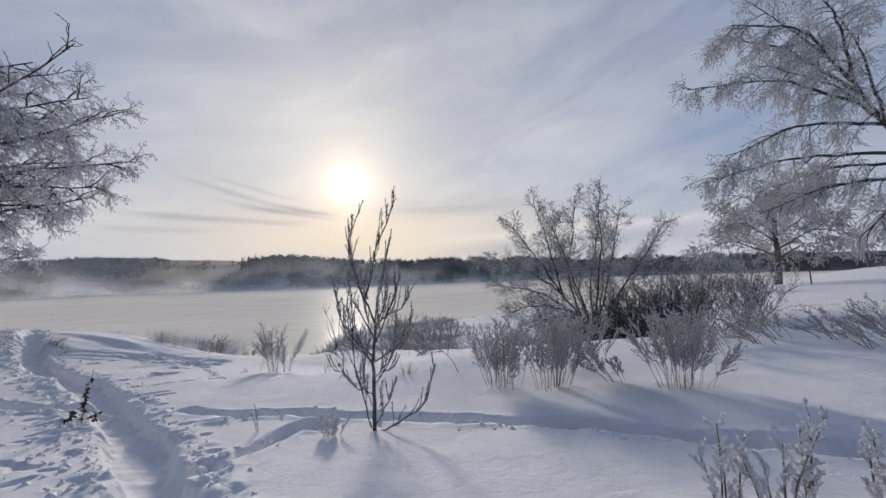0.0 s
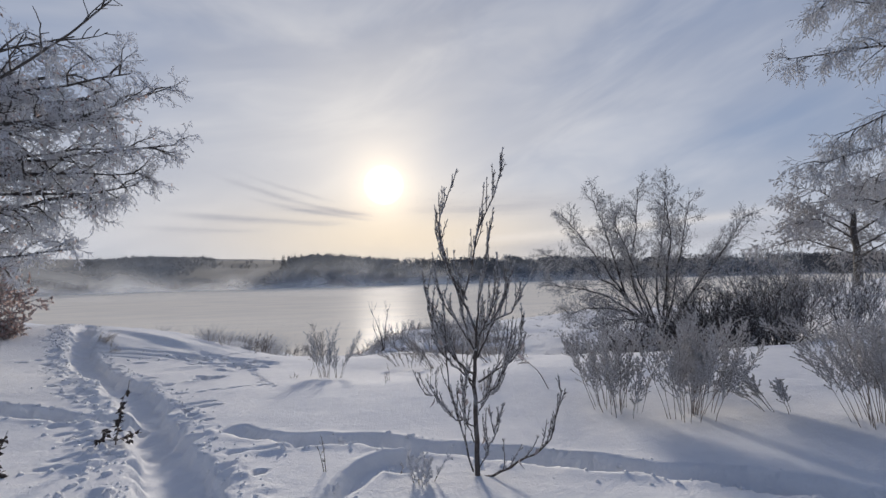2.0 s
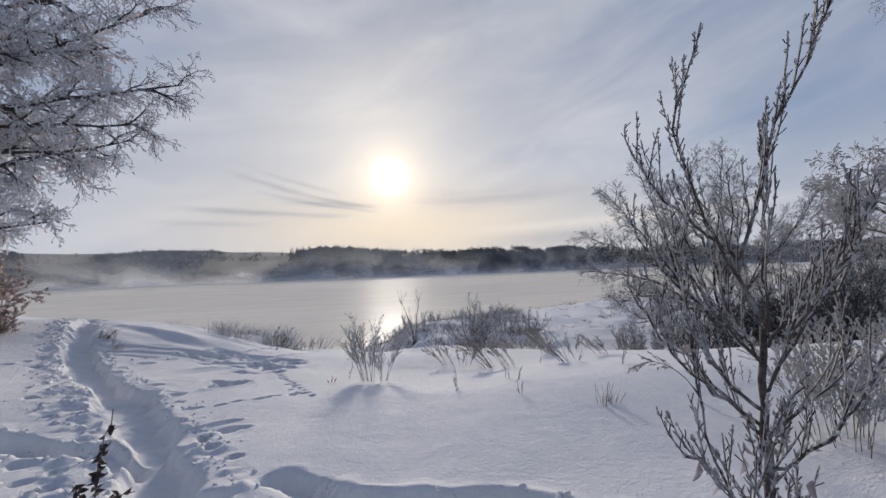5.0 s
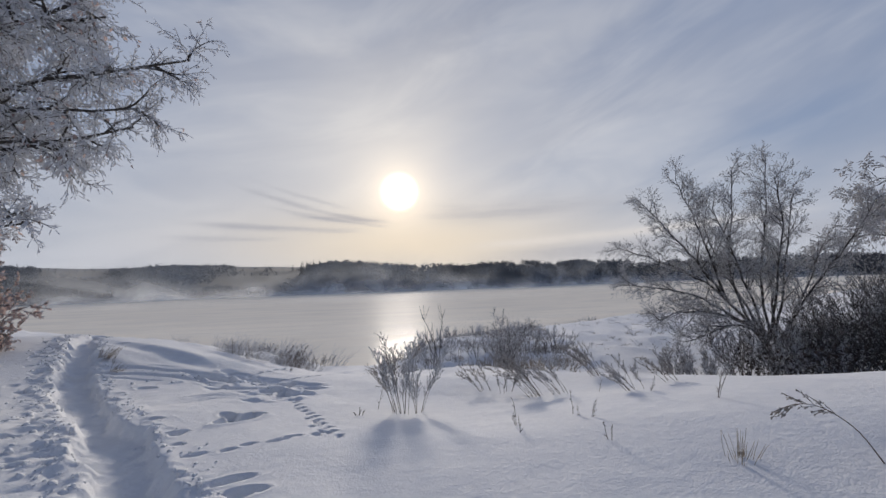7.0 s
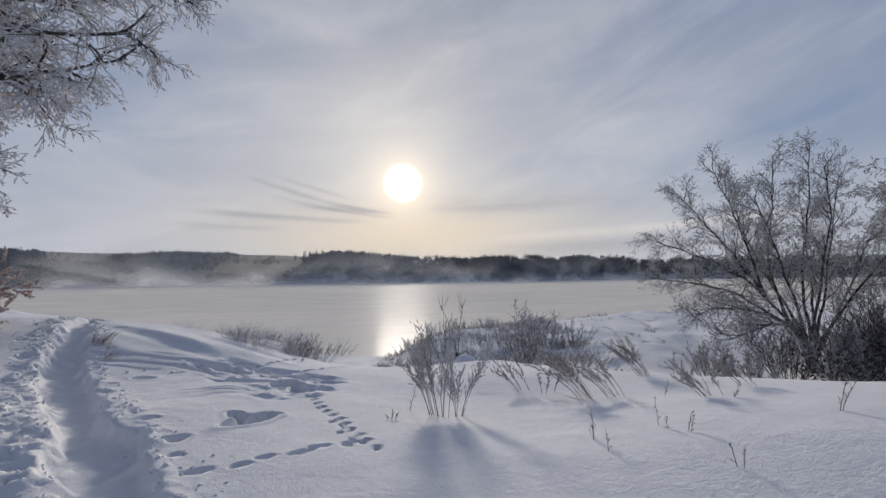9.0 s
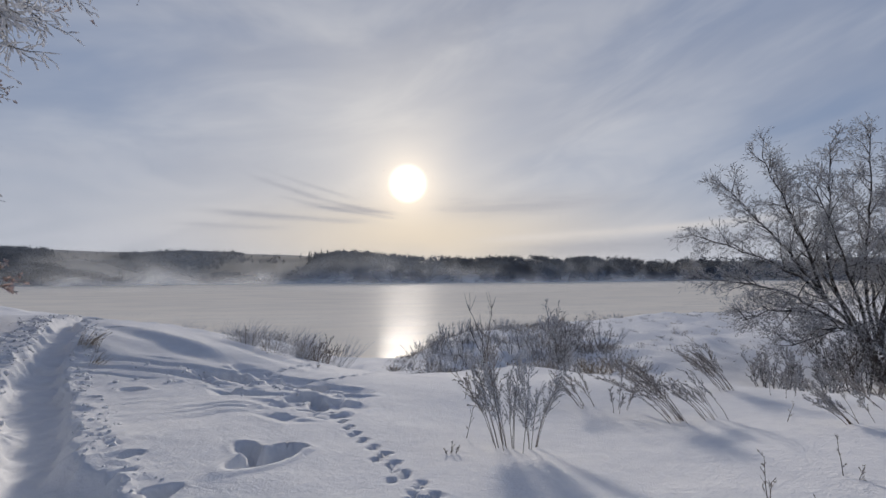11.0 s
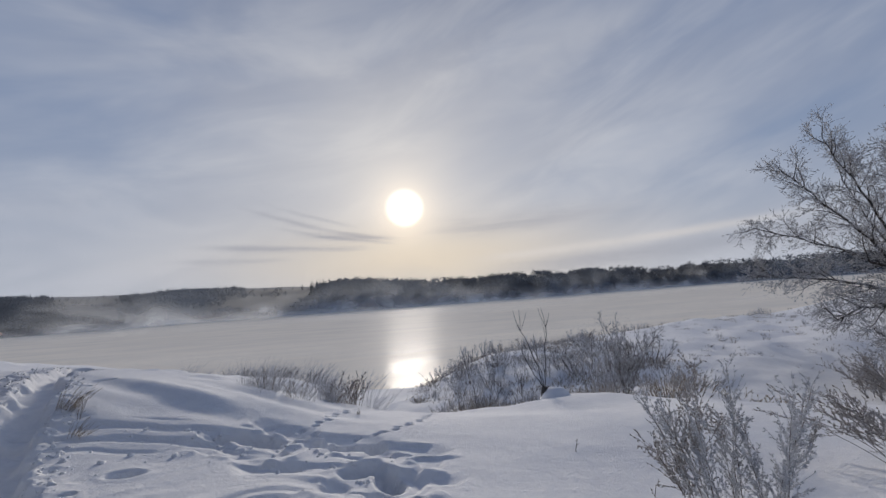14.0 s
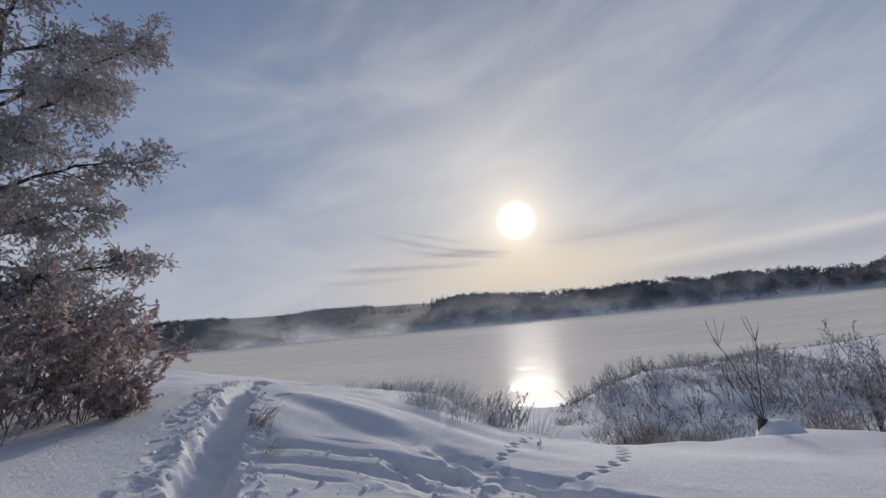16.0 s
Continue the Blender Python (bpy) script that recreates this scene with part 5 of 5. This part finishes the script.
for i, (x, y, h, n) in enumerate(((-1.81, 4.04, 0.36, 2), (-1.38, 4.14, 0.26, 2), (-1.2, 2.7, 0.12, 1), (-2.1, 7.3, 0.25, 1), (-1.39, 7.76, 0.3, 2), (-1.39, 6.93, 0.22, 2), (0.04, 8.1, 0.5, 3), (-0.34, 9.07, 0.3, 2), (-1.48, 8.0, 0.32, 2), (-2.13, 7.68, 0.4, 2), (-4.06, 8.35, 0.2, 3), (-4.02, 8.9, 0.5, 1),
                                  (0.9, 6.9, 0.3, 2), (-0.85, 9.6, 0.5, 1), (-2.7, 12.4, 0.3, 3), (-4.16, 10.6, 0.2, 1), (1.6, 7.2, 0.35, 2), (2.4, 8.6, 0.4, 2), (3.0, 3.4, 0.3, 1), (-9.85, 10.55, 0.42, 3), (-7.0, 12.3, 0.16, 3))):
    weed("dry_stalk", on_snow(x, y), "thin dry weed stalk standing in snow", "weed", "dry stalks in the snow", 190 + i, n, h * 0.8, 0.35, side=(4, 0.22), head=(3, 0.02, 0.004), foot=0.05, mats=DIM, rad=0.0038)
weed("small_frosted_bush", on_snow(-1.08, 3.9), "tiny bush heaped with frost", "bush", "", 215, 10, 0.24, 0.5, side=(8, 0.35), head=(8, 0.02, 0.007), foot=0.08, mats=(STEM, FROST), rad=0.003)


def bent_wormwood():
    at = on_snow(0.22, 6.36)
    rng = np.random.default_rng(221)
    e = thing("bent_wormwood", at, "dry wormwood stalk arched over the snow", "weed")
    s, f = Shape(), Shape()
    main = sweep([(0, 0, 0), (-0.12, 0.05, 0.24), (-0.30, 0.1, 0.38), (-0.47, 0.12, 0.39), (-0.56, 0.12, 0.33)], 14)
    s.tube(main, radii(main, 0.006, 0.003), 4)
    for s2 in offshoots(rng, main, 14, 0.5, 1.0, 0.6, 0.16, 0.4, (-0.1, 0, -0.08), 0.1, 3):
        s.tube(s2, radii(s2, 0.003, 0.002), 3)
        frost_along(f, rng, s2, 9, 0.022, 0.0065, 0.3)
    o = s.make("stem", STEM, e)
    f.make("seed_head", SEED, o, "drooping brown seed head", "stuff", smooth=False)


def tuft(at, label, group, seed, blades, height, lean, mat, foot, name="grass_tuft", thick=0.0024):
    rng = np.random.default_rng(seed)
    e = thing(name, at, label, "grass", group)
    s = Shape()
    for _ in range(blades):
        a, r = rng.uniform(0, 6.28), foot * rng.uniform(0, 1)
        main = wander(rng, (math.cos(a) * r, math.sin(a) * r, -0.02), (math.cos(a) * 0.35 + lean, math.sin(a) * 0.35, 1), height * rng.uniform(0.45, 1.1), 5, 0.06, (lean * 0.12, 0, -0.03))
        s.tube(main, radii(main, thick, thick * 0.5), 3)
    s.make("grass", mat, e, kind="stuff")
    return e


bent_wormwood()
tuft(on_snow(-0.61, 6.49), "sparse tuft of straw-coloured dry grass", "grass tufts", 231, 30, 0.24, 0.1, STRAW, 0.10)
tuft(on_snow(-10.25, 10.75), "straw-coloured grass flattened beside the path", "grass tufts", 232, 60, 0.4, 0.6, STRAW, 0.12)
tuft(on_snow(-9.45, 10.2), "straw-coloured grass flattened beside the path", "grass tufts", 233, 30, 0.3, 0.7, STRAW, 0.10)


def dark_weed(x, y, h, seed):
    at = on_snow(x, y)
    rng = np.random.default_rng(seed)
    e = thing("dark_weed", at, "dead weed hung with shrivelled blackened leaves", "weed", "blackened weeds")
    st = Shape()
    main = sweep([(0, 0, -0.02), (0.03, 0, h * 0.5), (0.10, 0.02, h)], 9, rng, 0.006)
    st.tube(main, radii(main, 0.006, 0.003), 5)
    arms = [wander(rng, main[1], (s, rng.normal(0, 0.3), 0.35), h * 0.36, 5, 0.10, (0, 0, -0.06)) for s in (-1, 1, -0.8, 0.9)]
    for a in arms:
        st.tube(a, radii(a, 0.004, 0.0025), 4)
    st.make("stem", STEM, e)
    for line, n in [(main[1:8], 38)] + [(a[2:], 8) for a in arms]:
        for _ in range(n):
            p, d = along(line, rng.uniform(0, 1))
            lf = Shape()
            lf.leaf(p, rng.normal(0, 0.6, 3) + (0, 0, -0.5), rng.uniform(0.032, 0.056), 0.015, rng)
            lf.make("leaf", LEAF_DARK, e, "shrivelled black leaf")


dark_weed(-3.98, 4.53, 0.6, 241)
dark_weed(-4.4, 3.9, 0.36, 242)


def thicket(name, at, label, seed, stems, height, spread, foot, mat, rime, side=(10, 0.28), rime_count=1, rad=0.016):
    """A dense dark shrub of many stems from one foot."""
    rng = np.random.default_rng(seed)
    e = thing(name, at, label, "shrub")
    for k in range(stems):
        a, r = rng.uniform(0, 6.28), rng.uniform(0.15, 1.0)
        s, f, g = Shape(), Shape(), Shape()
        main = wander(rng, (math.cos(a) * foot * r, math.sin(a) * foot * r, -0.05), (math.cos(a) * spread * r, math.sin(a) * spread * r, 1), height * rng.uniform(0.6, 1.1), 8, 0.08, (0, 0, 0.02))
        s.tube(main, radii(main, rad, 0.005), 4)
        for s2 in offshoots(rng, main, side[0], 0.15, 1.0, 0.7, side[1] * height, 0.5, (0, 0, 0.03), 0.12, 4, 0.3):
            g.tube(s2, radii(s2, 0.006, 0.0035), 3)
            for s3 in offshoots(rng, s2, 4, 0.2, 1.0, 0.8, 0.09 * height, 0.3, (0, 0, 0.03), 0.14, 2, 0.2):
                g.tube(s3, radii(s3, 0.004, 0.003), 3)
                if rng.uniform() < rime_count:
                    frost_along(f, rng, s3, 1, 0.07, 0.012, 0)
        o = s.make("stem", mat, e)
        g.make("spray", mat, o, kind="stuff")
        if f.n:
            f.make("rime", rime, o, "thin rime", "stuff", smooth=False)
    return e


for i, (x, y, n, h) in enumerate(((6.2, 12.9, 46, 1.95), (7.8, 13.8, 40, 2.0), (5.6, 14.5, 34, 1.9), (7.0, 15.2, 36, 2.2), (8.9, 15.4, 30, 2.4), (4.6, 15.7, 24, 1.7))):
    thicket("dark_shrub", (x, y, float(land(x, y))), "dense dark leafless shrub with a black core", 251 + i, n, h, 0.8, 0.55, SAPLING_BARK if i else BARK, FROST_DIM, (13, 0.28), 0.7 if i else 0.35, 0.013)
for i, (x, y, n, h) in enumerate(((4.9, 13.9, 16, 1.2), (9.4, 16.0, 24, 3.2), (10.4, 14.2, 22, 2.3))):
    thicket("grey_shrub", (x, y, float(land(x, y))), "grey rimed shrub under the willow", 258 + i, int(n * 1.3), h, 0.8, 0.5, TWIG, FROST_DIM, (13, 0.28), 0.8, 0.012)
for i, (x, y, h) in enumerate(((3.2, 14.6, 1.1), (6.4, 16.2, 1.7), (8.0, 16.8, 2.2), (2.6, 15.6, 0.9), (11.6, 17.6, 2.8))):
    thicket("willow_shoots", (x, y, float(land(x, y)) - 0.03), "grey rimed shoots round the willow's foot", 300 + i, 14, h, 0.75, 0.45, TWIG, FROST_DIM, (13, 0.28), 0.9, 0.011)
for i, (x, y) in enumerate(((3.9, 13.4), (4.7, 13.0), (5.4, 13.6))):
    rng = np.random.default_rng(320 + i)
    e = thicket("leafy_shrub", (x, y, float(land(x, y)) - 0.03), "low dark shrub with shrivelled brown leaves", 321 + i, 16, 0.95, 0.9, 0.3, SAPLING_BARK, FROST_DIM, (7, 0.3), 0.4, 0.010)
    lf = Shape()
    for _ in range(160):
        a, r, z = rng.uniform(0, 6.28), rng.uniform(0.05, 0.75), rng.uniform(0.25, 0.95)
        lf.leaf((math.cos(a) * r, math.sin(a) * r, z), rng.normal(0, 0.5, 3) + (0, 0, -0.6), rng.uniform(0.05, 0.09), 0.025, rng)
    lf.make("foliage", LEAF_DARK, e, "shrivelled dark leaves", "stuff")
thicket("distant_shrub", (26.6, 38.6, float(land(26.6, 38.6))), "dark round shrub on the snowy flat", 255, 34, 1.7, 0.7, 0.7, BARK, FROST_DIM, (12, 0.28), 0.3)
thicket("distant_shrub", (22.2, 30.0, float(land(22.2, 30.0))), "pale brown low shrub on the snowy flat", 256, 34, 1.3, 0.6, 0.8, TWIG, FROST_DIM, (12, 0.28), 0.7)


def snow_post():
    at = (29.9, 33.0, float(land(29.9, 33.0)) - 0.15)
    e = thing("post", at, "thin weathered wooden post leaning in snow", "post")
    shaft = Shape()
    line = sweep([(0, 0, 0), (-0.05, 0, 0.9), (-0.12, 0, 1.85)], 6)
    shaft.tube(line, radii(line, 0.055, 0.045), 8)
    shaft.make("shaft", BARK, e)
    cap = Shape()
    cap.flake((-0.12, 0, 1.82), (0, 0, 1), 0.14, 0.075, np.random.default_rng(5), 8)
    cap.make("snow_cap", SNOW, e, "small cap of snow")


snow_post()


# ---- the bank below the brow ----
def young_tree():
    at = (-4.0, 15.3, float(land(-4.0, 15.3)) - 0.1)
    rng = np.random.default_rng(261)
    e = thing("young_tree", at, "young tree cut low, two forked shoots", "tree")
    t = Shape()
    line = sweep([(0, 0, 0), (0.0, 0, 0.35)], 4)
    t.tube(line, [0.11, 0.10, 0.09, 0.07], 8)
    t.make("stump", BARK, e, "short dark stump")
    for pts, fork in (([(0, 0, 0.3), (-0.12, 0, 0.8), (-0.33, 0, 1.45), (-0.45, 0.0, 1.7)], 3), ([(0.02, 0, 0.3), (0.05, 0, 0.9), (0.10, 0, 1.4), (0.18, 0, 1.75)], 3), ([(0, 0, 0.3), (-0.28, 0.05, 0.75), (-0.42, 0.1, 1.15)], 1), ([(0, 0, 0.3), (-0.05, -0.1, 0.7), (-0.12, -0.15, 1.1)], 1)):
        s = Shape()
        main = sweep(pts, 10, rng, 0.01)
        s.tube(main, radii(main, 0.010, 0.006))
        for j in range(fork):
            top = wander(rng, main[-2], (0.42 * (j - (fork - 1) / 2) + 0.05, rng.normal(0, 0.12), 1), rng.uniform(0.32, 0.5), 5, 0.05, (0, 0, 0.06))
            s.tube(top, radii(top, 0.0055, 0.004), 4)
        for s2 in offshoots(rng, main, 2, 0.5, 0.95, 0.45, 0.4, 0.3, (0, 0, 0.08), 0.1, 4, 0.4):
            s.tube(s2, radii(s2, 0.006, 0.004), 3)
        s.make("shoot", BARK, e)
    cap = Shape()
    a = np.linspace(0, 2 * np.pi, 15)[:-1]
    rows = [(0.36, -0.14), (0.33, 0.05), (0.27, 0.18), (0.16, 0.27), (0.04, 0.30)]
    v = [(0.22 + math.cos(q) * r * (1 + 0.12 * math.sin(3 * q)), -0.06 + math.sin(q) * r, z + 0.06) for r, z in rows for q in a]
    cap.add(np.array(v), *tube_faces(5, len(a)))
    cap.make("snow_cap", SNOW, e, "rounded lump of snow")


young_tree()
thicket("bank_sapling", (-2.02, 16.75, float(land(-2.02, 16.75)) - 0.03), "small rimed V-shaped bush at the brow", 262, 13, 1.9, 0.40, 0.10, TWIG, FROST_DIM, (14, 0.22), 0.9, 0.010)


def bank_cover():
    """Frosted shrubs, weeds and grass along the slope to the water."""
    rng = np.random.default_rng(271)
    kinds = []
    for i in range(3):
        kinds.append(("shrub", thicket("bank_shrub", (0, 0, -60), "low frosted shrub on the river bank", 272 + i, 7, 0.85, 0.8, 0.3, TWIG, FROST, (6, 0.32), 0.8)))
    for i in range(2):
        kinds.append(("weed", weed("bank_weed", (0, 0, -60), "dark-topped frosted weeds on the river bank", "weed", "", 276 + i, 8, 0.75, 0.5, (0.1, 0, 0), side=(6, 0.22), head=(5, 0.038, 0.009), foot=0.4, mats=(STEM, (SEED_DARK, SEED)[i]), rad=0.006)))
    for i in range(2):
        kinds.append(("grass", tuft((0, 0, -60), "frosted pale grass on the river bank", "", 279 + i, 42, 0.95, 0.35, FROST, 0.42, "bank_grass", 0.005)))
    reeds = tuft((0, 0, -60), "brownish frosted reeds below the brow", "", 282, 150, 0.6, 0.05, STRAW, 0.4, "reeds", 0.005)
    by = lambda k: [o for n, o in kinds if n == k]
    spots = []
    for _ in range(1600):
        x, y = rng.uniform(-9.5, 24), rng.uniform(14.5, 62)
        d = float(inland(np.array([x]), np.array([y]))[0])
        if not 0.4 < d < 15.5:
            continue
        edge = math.exp(-((d - 2.6) / 2.2) ** 2)
        core = (1.0 if x < 0.5 else 0.0) * ease(15.6, 14.0, d) * 0.8 * (1 if x > -7 else 0.3)
        open_snow = 0.16 if x > 1 and d > 5 else 0
        if rng.uniform() > max(edge, core, open_snow) or x - cove_axis(y) < 1.5:
            continue
        spots.append((x, y, d))
    for x, y, d in spots[:150]:
        if d < 4.5:
            k = rng.choice(["weed", "shrub", "grass", "weed"])
        else:
            k = rng.choice(["shrub", "grass", "shrub", "weed"])
        o = by(k)[rng.integers(len(by(k)))]
        s = rng.uniform(0.7, 1.35) * (0.3 if x > 1 and d > 5 else 1.0)
        copy_thing(o, Matrix.Translation((x, y, float(land(x, y)) - 0.05)) @ Matrix.Rotation(rng.uniform(0, 6.28), 4, "Z") @ Matrix.Scale(s, 4))
    for i in range(44):
        f = rng.uniform(0, 1)
        x, y = -25 + 11.6 * f + rng.normal(0, 0.3), 33.5 - 3.2 * f + rng.uniform(-2.2, 0.8)
        o = by("grass")[i % 2] if i % 3 else by("weed")[i % 2]
        copy_thing(o, Matrix.Translation((x, y, float(land(x, y)) - 0.05)) @ Matrix.Rotation(rng.uniform(-0.5, 0.5), 4, "Z") @ Matrix.Scale(rng.uniform(0.9, 1.7), 4))
    for i in range(24):
        f = rng.uniform(0, 1)
        x, y = -9.9 + 2.6 * f + rng.normal(0, 0.15), 13.5 - 0.2 * f + rng.uniform(-0.5, 0.9)
        o = by("grass")[i % 2] if i % 4 else by("weed")[1]
        copy_thing(o, Matrix.Translation((x, y, float(land(x, y)) - 0.05)) @ Matrix.Rotation(rng.uniform(-0.5, 0.5), 4, "Z") @ Matrix.Scale(rng.uniform(0.3, 0.7), 4))
    for i in range(16):
        f = i / 15
        x, y = -15.2 + 5.4 * f + rng.normal(0, 0.2), 29.2 - 11.5 * f + rng.normal(0, 0.4)
        o = by("grass")[i % 2] if i % 3 else by("weed")[0]
        copy_thing(o, Matrix.Translation((x, y, float(land(x, y)) - 0.05)) @ Matrix.Rotation(rng.uniform(-0.5, 0.5), 4, "Z") @ Matrix.Scale(rng.uniform(0.8, 1.3), 4))
    for x, y, s in ((-8.0, 14.2, 1.0), (-7.85, 14.3, 0.8)):
        copy_thing(by("weed")[0], Matrix.Translation((x, y, float(land(x, y)) - 0.05)) @ Matrix.Scale(s, 4))
    for x, y, s in ((-12.6, 15.6, 0.5), (-13.0, 15.9, 0.4), (-12.1, 15.5, 0.35), (-9.0, 13.9, 0.4)):
        copy_thing(by("grass")[0], Matrix.Translation((x, y, float(land(x, y)) - 0.05)) @ Matrix.Scale(s, 4))
    for x, y in ((-5.3, 17.4), (-5.0, 16.6), (-4.7, 17.2), (-5.6, 18.4), (-5.2, 18.2), (-4.6, 18.0), (-2.9, 16.6), (-3.3, 17.2), (-2.4, 17.6), (-6.3, 20.5), (-5.8, 21.2), (-1.2, 16.4)):
        copy_thing(reeds, Matrix.Translation((x, y, float(land(x, y)) - 0.05)) @ Matrix.Rotation(rng.uniform(0, 6.28), 4, "Z"))
    for o in [o for _, o in kinds] + [reeds]:
        for c in [*o.children_recursive, o]:
            bpy.data.objects.remove(c)


def bank_brush():
    """Low rimed twigs, brown stubble and dark weeds that cover the slope between the shrubs in patches."""
    rng = np.random.default_rng(291)
    for kind, (name, mat, count, label) in enumerate((("bank_brush", FROST_GREY, 950, "low rimed brush covering the river bank"), ("bank_stubble", STRAW, 260, "brownish rimed stubble on the river bank"),
                                                      ("bank_stubble", SEED, 480, "grey-brown rimed stubble on the river bank"), ("dark_bank_weeds", SEED_DARK, 380, "dark leafy weeds along the water's edge"))):
        n = 40000
        x, y = rng.uniform(-10, 16, n), rng.uniform(14.5, 52, n)
        d = inland(x, y)
        brow = np.interp(x, (-8, -6, -4, -2.5, -1, 0.5, 2), (13.8, 15.0, 16.2, 15.6, 14.2, 13.0, 12.4))
        patch = relief(x, y, 2.4, 8 + kind * 3) + 0.5 * relief(x, y, 0.9, 9 + kind * 3)
        flat = (x > 0.8) & (d > 4.5 + rng.exponential(1.2, n))
        keep = (d > 0.5) & (y > brow) & ~(flat & (rng.uniform(0, 1, n) < 0.74)) & (x - cove_axis(y) > 1.3 + relief(x, y, 1.6, 9) * 0.5) & (patch > (-0.15, 0.1, 0.0, -0.3)[kind])
        if kind == 3:
            keep &= (d < 3.2) | (rng.uniform(0, 1, n) < 0.04)
        x, y, d = x[keep][:count], y[keep][:count], d[keep][:count]
        z, shape = land(x, y), Shape()
        for px, py, pz, pd in zip(x, y, z, d):
            low = px > 0.8 and pd > 6
            tall = rng.uniform(0.14, 0.40) * (0.4 if low else 1.0)
            wide = 0.18 if low else 0.4
            for _ in range(11):
                a, r = rng.uniform(0, 6.28), rng.uniform(0, wide)
                line = wander(rng, (px + math.cos(a) * r, py + math.sin(a) * r, pz - 0.04), (math.cos(a) * 0.5 + 0.15, math.sin(a) * 0.5, 0.9), tall * rng.uniform(0.6, 1.3), 2, 0.2)
                shape.tube(line, (0.0055, 0.0045, 0.0035), 3)
                frost_along(shape, rng, line, 4, 0.13 * wide, (0.042 if kind == 3 else 0.030) * wide, 0.0)
        tagged(shape.make(name, mat, None, label, "stuff", smooth=False), category="brush")


bank_cover()
bank_brush()
